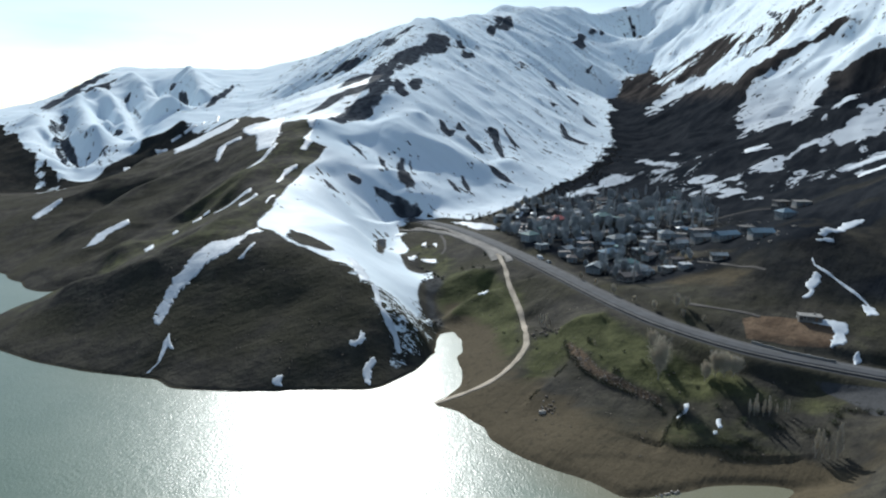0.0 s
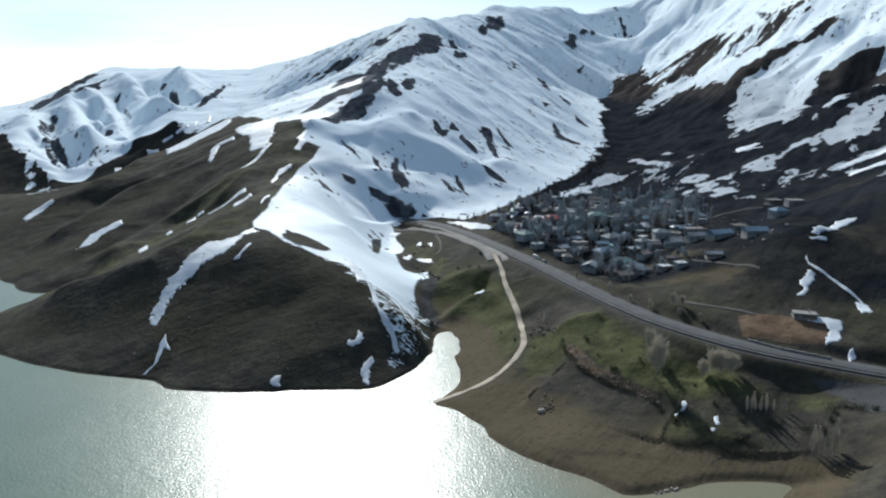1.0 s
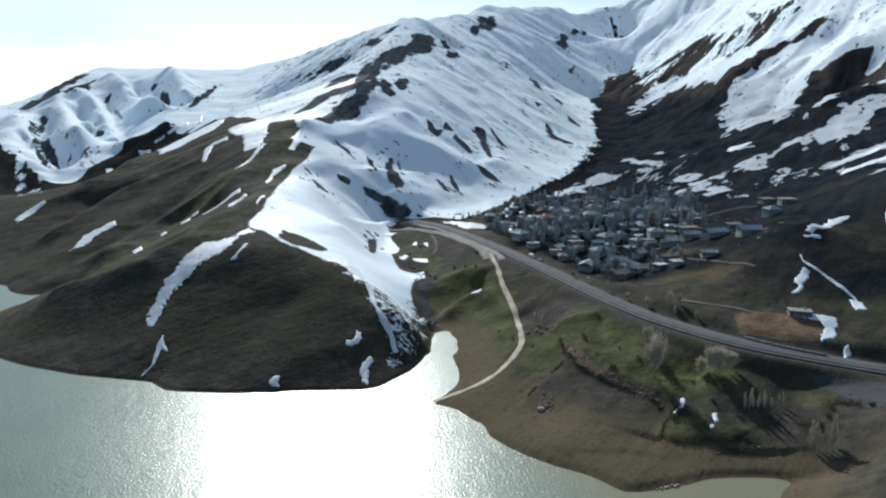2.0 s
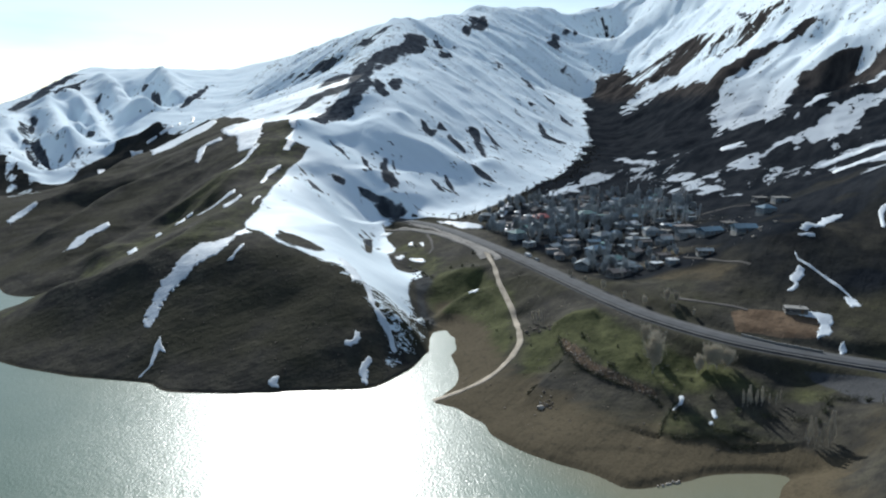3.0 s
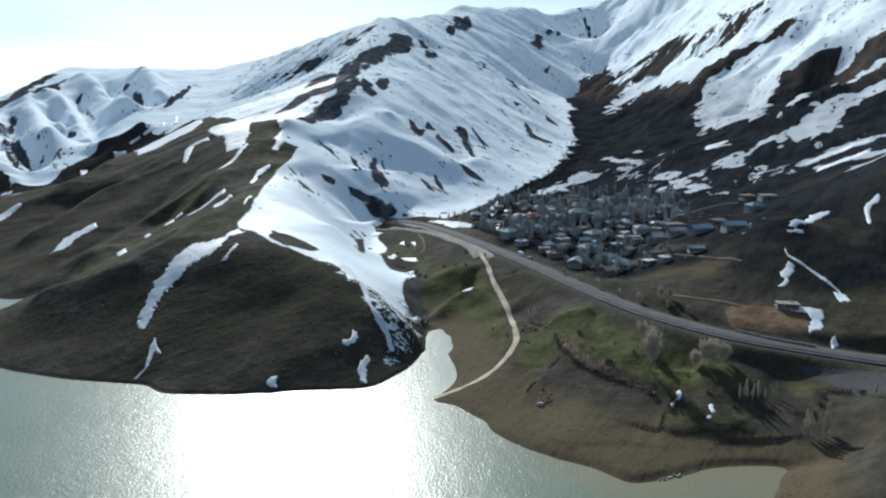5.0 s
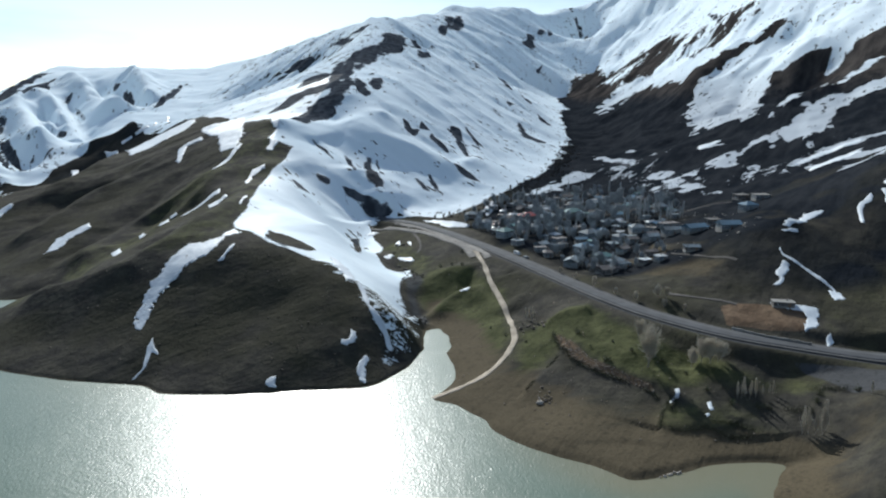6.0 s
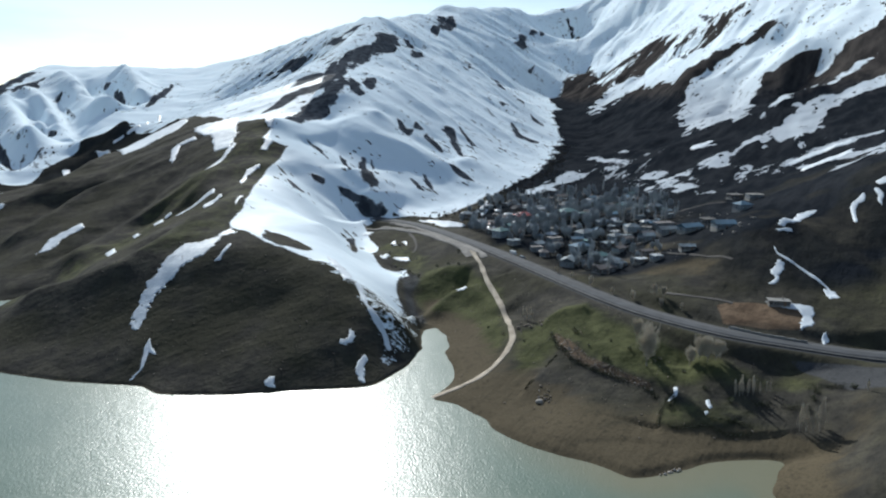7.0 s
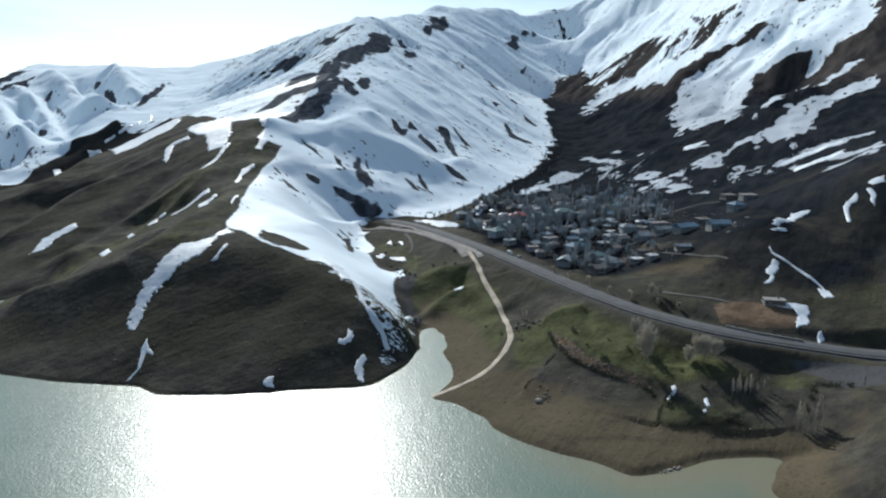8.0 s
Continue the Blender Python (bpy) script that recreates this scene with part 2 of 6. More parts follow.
SHORE_MOUND = [(120.9, 183.5, 0), (112.5, 181.7, 0), (104.7, 173.5, 0), (100.5, 170, 0), (98, 167, 0)]
SHORE_INLET = [(-277, 417, 0), (-260, 415, 0), (-248, 416, 0), (-298, 438, 0), (-325, 461, 0)]
RIDGE_MAIN = [(-57, 1440, 319), (-74, 1071, 199), (-63, 835, 154), (-71, 792, 141), (-122, 765, 118), (-130, 672, 111), (-133, 617, 94),
    (-127, 556, 75), (-125, 487, 63), (-110, 389, 50), (-74, 357, 42), (-50, 341, 36), (-37, 326, 30), (-21, 308, 21), (-9, 305, 11)]
RIDGE_NOSE = [(-110, 389, 50), (-139, 381, 45), (-169, 373, 36), (-201, 368, 26), (-233, 370, 13), (-244, 368, 7)]
NOSE_FACE = [(-145, 305, 14), (-141, 336, 29), (-130, 346, 36), (-110, 361, 45), (-132, 294, 12), (-70, 262, 3), (-38, 284, 14),
    (-21, 291, 11), (-76, 314, 22), (-103, 309, 18), (-185, 317, 11)]
SKYLINE = [(-345, 1570, 199), (-305, 1573, 222), (-252, 1685, 276), (-201, 1742, 312), (-57, 1440, 319), (-21, 1472, 323), (4, 1503, 319),
    (37, 1810, 343), (144, 2584, 490), (240, 2797, 546), (353, 2846, 560), (541, 2943, 571), (740, 3140, 576), (848, 3137, 586)]
UPPER_FACE = [(-12, 1257, 254), (45, 1414, 248), (141, 1461, 244), (182, 1439, 215), (229, 1377, 169), (-120, 1446, 268), (206, 2415, 429),
    (400, 2395, 377), (479, 2266, 269), (-140, 1394, 223), (-178, 1301, 173)]
SNOW_FACE = [(-81, 743, 108), (1, 690, 84), (3, 625, 53), (41, 760, 88), (36, 655, 54), (-24, 600, 50), (-96, 654, 84), (-89, 525, 54), (-60, 429, 42)]
# places on the even lower face, which falls to the stream
FACE_SPOTS = [(-26, 741), (3, 920), (0, 765), (66, 1149), (48, 883), (159, 1434), (119, 1093), (91, 847), (75, 711), (197, 1209), (154, 954), (121, 758), (238, 1147), (197, 952)]
VALLEY = [(545, 2196, 172), (397, 1472, 98), (293, 1103, 63), (171, 753, 47), (105, 647, 37), (56, 572, 30), (14, 543, 27)]
GULLY = [(-30, 535, 21), (-47, 478, 16), (-27, 472, 14), (-14, 430, 11), (-9, 417, 9), (-2, 372, 6), (1, 338, 2)]
LEFT_SPURS = [(-159, 654, 100), (-214, 602, 69), (-182, 588, 68), (-136, 530, 64), (-153, 510, 60), (-179, 494, 42), (-264, 514, 30),
    (-269, 471, 18), (-208, 454, 23), (-202, 504, 31), (-381, 635, 33), (-360, 571, 24), (-319, 504, 10), (-296, 451, 5), (-266, 427, 5),
    (-388, 945, 59), (-276, 882, 110), (-332, 911, 90), (-421, 1042, 107), (-475, 1017, 78), (-477, 927, 38), (-495, 883, 23),
    (-536, 863, 16)]
LEFT_MOUNTAIN = [(-809, 2817, 190), (-571, 2607, 214), (-376, 2510, 278), (-1014, 2932, 211), (-1121, 1781, 73), (-1119, 1944, 117),
    (-1082, 2162, 188), (-1101, 2423, 206), (-285, 1142, 124), (-522, 905, 24), (-598, 933, 42)]
CREST_WEST = [(-859, 1393, 132), (-917, 1604, 172), (-980, 1843, 218), (-1034, 2092, 265), (-886, 1957, 240), (-811, 2032, 254),
    (-675, 1857, 221), (-590, 1833, 216), (-525, 1876, 224)]
FOOT_WEST = [(-601, 877, 34), (-541, 900, 36), (-500, 940, 44), (-475, 1000, 58), (-450, 1090, 74), (-430, 1150, 86), (-400, 1230, 100),
    (-380, 1270, 108), (-360, 1300, 114)]
RIGHT_SLOPE = [(842, 2983, 342), (441, 1405, 109), (674, 1135, 239), (481, 836, 122), (595, 906, 146),
    (406, 634, 92), (305, 612, 61), (252, 577, 48), (266, 794, 54), (370, 542, 74), (628, 866, 166), (732, 1023, 253), (1009, 3134, 600),
    (329, 758, 79), (386, 736, 86)]
RIGHT_CREST = [(1043, 3252, 681), (1128, 2863, 760), (1351, 1346, 450)]
VILLAGE = [(88, 489, 30), (124, 475, 36), (185, 357, 49), (149, 356, 37), (150, 442, 37), (161, 612, 36), (255, 448, 53), (68, 511, 21),
    (91, 408, 23), (109, 366, 23)]
HILL_EAST = [(219, 349, 54), (204, 339, 58), (180, 298, 36), (171, 269, 27), (167, 254, 23), (197, 279, 30), (234, 315, 49),
    (251, 393, 63), (274, 373, 78), (290, 363, 87), (328, 372, 98), (274, 307, 57)]
ROAD_LINE = [(-18, 548, 26), (12, 499, 25), (42, 419, 25), (72, 347, 23), (95, 297, 23), (120, 263, 22), (157, 243, 21), (177, 229, 18)]
MEADOW = [(25, 368, 11), (42, 298, 7), (22, 386, 14), (42, 233, 1), (93, 226, 6), (101, 213, 7), (89, 244, 13), (112, 237, 14),
    (81, 274, 18), (67, 303, 17), (67, 244, 9), (9, 420, 16), (121, 215, 8), (129, 194, 6), (21, 254, 3), (140, 222, 12), (79, 201, 2),
    (44, 207, 2)]
MOUND = [(148, 202, 15), (149, 194, 20), (139, 174, 19), (126, 158, 18), (173, 181, 22), (136, 143, 17), (119, 188, 2), (118, 178, 3),
    (112, 167, 4), (111, 155, 6), (130, 181, 6), (122, 160, 11)]
LAKE_BED = [(3, 315, -2), (0, 285, -3), (-10, 262, -4), (-60, 240, -5), (-130, 245, -5), (-200, 270, -5), (-100, 180, -14), (0, 200, -10),
    (40, 170, -6), (90, 165, -4), (-250, 250, -10), (-290, 350, -7), (-290, 405, -3), (-340, 420, -5), (60, 120, -14), (-60, 80, -20),
    (-300, 100, -20), (0, -200, -22), (300, -200, -18), (-450, 380, -8), (-600, 200, -12), (-500, -300, -20), (110, 110, -8)]
FAR_SHORE = [(-400, 520, 4), (-520, 560, 8), (-700, 480, 15), (-900, 300, 30), (-1000, -100, 40), (-800, -600, 50), (-200, -700, 45),
    (400, -600, 50), (500, -100, 40), (300, 80, 25), (230, 150, 30), (420, 250, 80), (700, 500, 200), (900, 0, 160), (-1400, 800, 120),
    (-1500, 0, 200), (-1200, -1200, 220), (0, -1400, 240), (1200, -1000, 240)]
OUTER = [(-2900, 4100, 40), (-1500, 3600, 90), (-700, 3300, 120), (0, 4000, 150), (600, 4000, 350), (1500, 4100, 400), (2900, 4100, 300),
    (2900, 2000, 350), (2900, 0, 250), (2900, -1400, 250), (-2900, -1400, 250), (-2900, 500, 150), (-2900, 2200, 80), (-1500, 2000, 110),
    (-1500, 1400, 100), (-1200, 2400, 150), (1900, 2500, 620), (1900, 1200, 420)]
HIGHWAY = [(-30, 558, 25.8), (-22, 552, 25.6), (3.7, 527, 25.2), (24, 488, 25), (40, 448, 25), (54, 413, 24.8), (69, 373, 24),
    (81, 339, 23.3), (91, 310, 23), (101, 287, 22.6), (111, 272, 22.3), (121, 259.5, 22), (131, 250, 21.6), (146, 241.6, 20.8),
    (161, 235.5, 19.6), (178, 230, 18), (210, 221, 18), (260, 208, 20), (330, 195, 30), (420, 180, 42)]

# ---- outlines in plan of snowfields, rock, meadows and earth ----
FIELD_MAIN = [(-111.9, 385.2), (-115, 395), (-112.2, 420.2), (-117.1, 467.3), (-120.6, 524.7), (-119, 548.3), (-112.5, 586.9),
    (-110.1, 614.8), (-133, 617), (-130, 672), (-170, 720), (-276, 895), (-421, 1050), (-480, 1020), (-500, 900), (-540, 885), (-620, 960),
    (-900, 1300), (-2990, 1300), (-2990, 4190), (600, 4190), (900, 2900), (586, 2213), (513, 2070), (447, 1711), (367, 1471), (327, 1277),
    (307, 1147), (256, 1003), (177, 777), (133, 697.4), (95, 636), (57.5, 582.4), (23.6, 541.8), (-5.7, 552.4), (-25.7, 560.3),
    (-30.1, 540.8), (-37.1, 534.9), (-32.5, 504), (-25.1, 483.1), (-30, 448.8), (-26, 428.4), (-21.8, 415.4), (-6.6, 423.7), (-4.9, 406.5),
    (-13.2, 387.1), (-13.8, 369.1), (-10.3, 337.7), (-19.4, 333.4), (-33.8, 325.5), (-49.9, 339.6), (-68.4, 351.6), (-87.8, 363.2),
    (-101.1, 379.4)]
FIELD_EAST_TOP = [(600, 4190), (900, 3000), (546.8, 2212.7), (653.7, 2333.5), (786.3, 2497.3), (713.3, 2210.7), (766.6, 2243.9), (819.7,
    2182.9), (841.7, 2006.4), (751.4, 1641.7), (729.6, 1689.5), (694.7, 1804.6), (652.7, 1854.2), (493.5, 1584.7), (456.2, 1476.7), (456.7,
    1429.1), (517, 1510.4), (572.5, 1553.7), (592.3, 1408.1), (583.8, 1256.1), (643.2, 1271.8), (702, 1260), (741.8, 1255.5), (752.6,
    1246.4), (1119, 1500), (2990, 1900), (2990, 4190)]
FIELD_EAST_LOBE = [(752.6, 1246.4), (718.9, 1231.9), (685.4, 1247.3), (648.8, 1237.9), (574.3, 1204.6), (540.6, 1158.1), (510.8, 1123.1),
    (461, 1019.1), (392.9, 843.5), (426.6, 888.8), (384.9, 784.9), (398.9, 793.5), (427.3, 821), (405.6, 752.9), (424, 760.8), (513.8,
    891.9), (576.6, 991), (605.6, 1014.4), (634.5, 1019.8), (670, 1028.9), (707.1, 1052.3), (780.6, 1128.2)]
FIELD_EAST_CHUTE = [(669, 1022.7), (671.7, 991.4), (662.9, 981.1), (636.3, 963.7), (496.4, 793.4), (447.4, 761.8), (431.8, 736.8), (446.7,
    724.6), (475.1, 750.1), (631.7, 946.2), (653.2, 953.6), (664.2, 941.7), (686.7, 964.9), (764.1, 971.7), (821, 1049.1), (708.8, 1041)]
FIELD_EAST_STRIP = [(312.6, 652.3), (321.5, 649.2), (348.7, 656.6), (385.5, 680.1), (419.3, 685.9), (456, 716.2), (505.7, 743.2), (552.6,
    745.8), (600.8, 754.8), (556.8, 697.7), (523.5, 705), (499, 701.6), (469.7, 676.8), (438.9, 637.8), (416.3, 628.5), (387, 593.5),
    (403.2, 633.7), (388.6, 629.4), (400.6, 666.2), (372.2, 630.4), (380.5, 660.6), (348.7, 645.2), (311.4, 595.5), (287.4, 579.8)]
FIELD_EAST_CAP = [(835.4, 1489.7), (751.4, 1244.2), (761.6, 1196.7), (669.9, 1021.3), (708.4, 1012.6), (708.6, 974.1), (771.6, 970.9),
    (859.1, 1088.4)]
DRIFT_A = [(336.2, 546.4), (369.2, 566.9), (394.9, 574.6), (444.2, 552.4), (435.5, 541.2), (386.9, 562.5), (360.6, 553.2)]
DRIFT_B = [(341.4, 534.8), (362.5, 526.7), (410.8, 509.7), (398.8, 494.6), (338.3, 492.1)]
DRIFT_C = [(309.7, 446), (403.7, 500.6), (387.5, 480.5), (298.2, 418)]
DRIFT_D = [(424, 760.8), (438.7, 739.9), (478.3, 739.7), (473.1, 731.1), (433.2, 729.9)]
DRIFT_E = [(516, 759.3), (597.4, 846.1), (707.8, 895.2), (699.5, 883.9), (569.4, 806.1)]
DRIFT_F = [(111.3, 637.3), (147.7, 677.4), (172.5, 702.4), (203.3, 756.5), (228.2, 748.1), (224.4, 731.3), (203.1, 708.1), (176.9, 682.8),
    (151.6, 655.1), (122.7, 630.4)]
DRIFT_G = [(264.9, 871.4), (258.3, 798.4), (274.5, 744.8), (296, 802.3), (276.3, 808.8), (273.3, 856)]
DRIFT_H = [(247.6, 671.9), (274.8, 678.8), (292.6, 674.4), (269.5, 626.5), (263.4, 585.3), (260.5, 558.4), (238.3, 530), (241.6, 577.9),
    (247, 624.4)]
DRIFT_I = [(280.3, 638), (285.9, 601.3), (274.7, 584.6), (266.8, 605.4)]
DRIFT_J = [(239.5, 521.8), (257.5, 519.2), (254.3, 512.7), (238.2, 513.8)]
DRIFT_K = [(205.2, 522.6), (222.8, 523.5), (221.6, 518.1), (202.3, 510.8)]
DRIFT_L = [(313.6, 871.2), (319.7, 807.5), (310.7, 732.5), (310, 783.3)]
DRIFT_M = [(240.9, 687.5), (252.6, 685.3), (244.1, 659.4), (234.4, 677.9)]
DRIFT_N = [(325.5, 591.1), (330.7, 588.6), (317, 564), (311.1, 564.5)]
DRIFT_O = [(339, 718.4), (357.8, 710.8), (352.8, 698.2), (337.1, 707.4)]
DRIFT_P = [(237.6, 606.4), (242.5, 599.4), (220.7, 544.2), (221.3, 560.5)]
DRIFTS = [DRIFT_A, DRIFT_B, DRIFT_C, DRIFT_D, DRIFT_E, DRIFT_F, DRIFT_G, DRIFT_H, DRIFT_I, DRIFT_J, DRIFT_K, DRIFT_L, DRIFT_M, DRIFT_N, DRIFT_O, DRIFT_P]
MOTTLE_NOSE = [(-63.8, 352.2), (-52.5, 362.3), (-39.9, 365.1), (-20.2, 361.8), (-5.5, 345.4), (1.3, 331.5), (-1.7, 308), (-7.1, 289.5),
    (-14.2, 274.9), (-22.9, 268), (-26.2, 276.1), (-25.7, 289.1), (-32.2, 299.9), (-40.1, 313.1), (-52.3, 333.8)]
MOTTLE_VALLEY = [(121.7, 639.8), (164.3, 696.1), (214, 758), (261, 820), (299, 783), (294.7, 676.4), (305.3, 612.2), (285, 560.5),
    (249.4, 518.1), (216.9, 531.7), (235.8, 683), (189.8, 674.1)]
MOTTLE_EAST = [(275.4, 541.3), (325.7, 619.2), (366.6, 603.4), (410.6, 622), (466.6, 633.3), (365.8, 492.8), (307.7, 464), (281.1, 475.8)]
MOTTLE_WEST = [(-617, 965), (-586, 967), (-554, 950), (-419, 700), (-516, 796)]
TRACK = [(37.3, 435.5), (39.1, 409.3), (40.8, 389.4), (40.8, 369.2), (42.8, 351.3), (44.3, 328.7), (43.3, 305.3), (42.1, 292.4),
    (35.9, 278.8), (27.6, 265.9), (19.1, 256.5), (10.2, 252.1), (2.9, 248.9), (-1.7, 246.4)]
STONE_BANK = [(58.4, 282.9), (61.1, 279.7), (67.7, 255.1), (77.9, 241), (86.3, 231.9), (85.9, 227.7), (78.5, 235.5), (67.8, 246.5),
    (59.3, 260.5)]
PIT = [(137.4, 278.3), (146.2, 279.8), (170.9, 267.4), (168.2, 258.5), (160.7, 250.3), (148.1, 254), (132.6, 262.6)]
GRAVEL = [(143.4, 229.5), (154.3, 224.8), (163.9, 221.4), (172.8, 213.2), (196, 214), (192, 202), (157.8, 195.5), (148.6, 201.6),
    (147.9, 218.7)]
GREEN_A = [(4.7, 412.4), (32.7, 390.9), (45.2, 352.2), (38.8, 298.2), (26.4, 276.5), (13.3, 276.7), (12, 318.6), (11.9, 342.6),
    (2.5, 347.6), (-1.9, 372.4)]
GREEN_B = [(47.3, 298.5), (65.9, 300.4), (82.4, 299.2), (92.5, 263.4), (111.2, 242.7), (126.5, 230.8), (153.8, 217.5), (140.9, 204.3),
    (114.9, 225.5), (90.5, 231.2), (76.4, 243.8), (67.7, 255.1), (60.9, 278.7), (50.8, 267.4), (30, 247.5), (41.1, 270.3)]
GREEN_C = [(83.8, 219.1), (109.7, 214.7), (125.4, 191.4), (120.4, 186.2), (103.5, 189.9), (97.9, 194.3), (93.5, 202.1), (79.6, 202.7)]
MOUND_EARTH = [(113.5, 169.5), (148, 200.8), (154.2, 195.4), (137, 170.5), (127.3, 172.9), (121.3, 151), (109.5, 154.2), (101.7, 162.8),
    (106.7, 175.8)]
EARTH_V = [(133.3, 406.9), (151.4, 399.3), (146.7, 343.2), (164.3, 320.3), (145.5, 307), (121.7, 322), (105, 356)]
GRAVEL_TOP = [(-21.9, 545.9), (-8.6, 539.6), (10.2, 522.8), (23, 501.4), (35.3, 463.1), (38.9, 438.5), (32.8, 437.5), (20.6, 465.7), (4.9, 503.7), (-13.5, 526.8)]
GRAVEL_FORK = [(28.3, 455.1), (38.9, 438.5), (46.7, 412.5), (47.3, 400.1), (42.9, 400.7), (40.7, 412.8), (36.9, 419.9), (36.4, 408.3), (34.5, 411.7), (33.2, 429.1)]
LANE_A = [(158.3, 442.4), (177.6, 448.2), (198.9, 457.1), (220.7, 457.4), (233.2, 448.1)]
LANE_B = [(125.7, 474), (147.6, 485.9), (168, 491.6), (181, 489.3)]
LANE_C = [(110.4, 372), (122.4, 366.3), (137, 359.5), (146.7, 343.2), (159, 328.1), (165.5, 316.5)]
LANE_D = [(120.1, 296.8), (130.6, 288.1), (141.5, 284.2), (145.6, 278.6)]
BANK_LINE = [(58.7, 286.4), (58.2, 273.8), (60.8, 259.4), (67.4, 248), (76.6, 239.3), (84.9, 230.1), (85.4, 225.6)]
STEP_A = [(55.9, 264.8), (49.8, 257.9), (43.2, 250.7), (37.2, 243.2)]
STEP_B = [(79.3, 206.1), (85.3, 202.9), (94.7, 202.6), (100.7, 197.8), (108.6, 196.9)]
STEP_C = [(91.4, 223.7), (83.6, 215), (78.7, 206.4)]
STEP_D = [(44.6, 202), (58.4, 200.3), (71.7, 197.6), (88.1, 193.2), (99.5, 199.7)]
MOTTLE_BROW = [(672, 2182), (818, 2038), (836, 1480), (794, 1379), (711, 1448), (620, 1714)]
GULLY_ROCKS = [(-27.9, 479.3), (-18.3, 496.3), (0.7, 465.5), (15.2, 432.8), (11.8, 414.2), (4.2, 400.8), (-1.3, 394.6), (-10.2, 421),
    (-18.6, 426.1)]
OLD_ROAD = [(-36.3, 528), (-23.1, 532.8), (-8.8, 515.9), (4.7, 498.3), (16.8, 472.7), (25.7, 449.3), (33.2, 429.1), (35.7, 408.9)]
LANE_E = [(-0.9, 501.8), (2.6, 479.8), (3.3, 458.2), (0, 450.5)]
KNOLL_EDGE = [(-2.4, 341.8), (9.6, 361.7), (18.8, 369.4), (31.9, 369.1)]
RIM_ROCKS = [(-12.8, 424.9), (0.7, 406.2), (3.6, 390.3), (-3.2, 376.6), (-1.5, 361.3), (3.8, 339.9), (-1.1, 331.7), (-8.7, 342.7),
    (-11, 382.3)]
ROCK_0 = [(-862, 1398), (-924, 1615), (-975, 1833), (-943, 1846), (-917, 1706), (-884, 1554), (-800, 1312)]
ROCK_1 = [(-886, 1621), (-874, 1649), (-858, 1700), (-853, 1676), (-766, 1430)]
ROCK_2 = [(-744, 1270), (-726, 1248), (-711, 1211), (-697, 1168), (-645, 1069), (-652, 1072), (-698, 1166), (-730, 1237)]
ROCK_3 = [(-724, 1197), (-728, 1217), (-692, 1142), (-686, 1124)]
ROCK_4 = [(-683, 1163), (-618, 1062), (-585, 1015), (-536, 943), (-539, 938), (-597, 1020), (-637, 1072)]
ROCK_5 = [(-642, 1063), (-619, 1037), (-548, 937), (-555, 938), (-618, 1024)]
ROCK_6 = [(-746, 1554), (-742, 1536), (-741, 1511), (-743, 1505), (-753, 1546)]
ROCK_7 = [(-710, 1484), (-663, 1406), (-632, 1350), (-657, 1387)]
ROCK_8 = [(-679, 1689), (-640, 1617), (-609, 1545), (-535, 1328), (-655, 1628), (-689, 1689)]
ROCK_9 = [(-728, 1757), (-708, 1732), (-712, 1707), (-727, 1732)]
ROCK_10 = [(-550, 1702), (-522, 1549), (-510, 1415), (-504, 1364), (-499, 1411), (-507, 1520), (-532, 1652)]
ROCK_11 = [(-627, 1234), (-611, 1223), (-606, 1206), (-618, 1214)]
ROCK_12 = [(-536, 1011), (-519, 988), (-488, 946), (-505, 964), (-530, 998)]
ROCK_13 = [(-537, 989), (-498, 937), (-511, 948)]
ROCK_14 = [(-22, 1293), (-11, 1312), (-11, 1240), (4, 1345), (5, 1245), (-5, 1180), (-32, 1121), (-45, 1087), (-63, 986), (-70, 953), (-64,
    1082), (-74, 1115), (-60, 1159), (-33, 1183), (-25, 1223)]
ROCK_15 = [(-70, 953), (-79, 882), (-92, 837), (-97, 916), (-97, 1073), (-86, 971), (-83, 1095), (-69, 1106), (-71, 1043)]
ROCK_16 = [(-90, 836), (-107, 817), (-125, 820), (-134, 807), (-148, 784), (-160, 776), (-140, 827), (-117, 841), (-100, 850), (-95, 832)]
ROCK_17 = [(-73, 877), (-63, 840), (-77, 782), (-86, 770), (-88, 760), (-109, 695.6), (-120.7, 695.2), (-113, 772), (-101, 792), (-89, 807)]
ROCK_18 = [(-101, 920), (-116, 892), (-136, 872), (-132, 933), (-110, 947)]
ROCK_19 = [(-224, 1498), (-189, 1466), (-212, 1450), (-245, 1465), (-234, 1499)]
ROCK_20 = [(-112, 1453), (-92, 1333), (-115, 1413), (-138, 1470), (-129, 1479)]
ROCK_21 = [(-78, 1397), (-59, 1368), (-72, 1344), (-97, 1424)]
ROCK_22 = [(-62, 879), (-50, 844), (-44, 809), (-48, 798), (-58, 813), (-63, 840)]
ROCK_23 = [(-40, 902), (-32, 909), (-30, 859), (-38, 836), (-44, 858)]
ROCK_24 = [(193, 2500), (219, 2552), (194, 2319), (248, 2587), (247, 2470), (218, 2280), (188, 2278), (150, 2102), (138, 2117), (179, 2279)]
ROCK_25 = [(28, 1418), (39, 1438), (41, 1300), (29, 1288)]
ROCK_26 = [(39, 1272), (61, 1312), (52, 1244), (36, 1215)]
ROCK_27 = [(542, 2658), (572, 2687), (537, 2578), (541, 2542), (510, 2464), (486, 2491), (521, 2584)]
ROCK_28 = [(612, 2780), (629, 2759), (614, 2728), (589, 2723)]
ROCK_29 = [(671, 2887), (660, 2736), (637, 2718)]
ROCK_30 = [(528, 2340), (497, 2253), (484, 2248)]
ROCK_31 = [(202, 1730), (224, 1744), (170, 1431)]
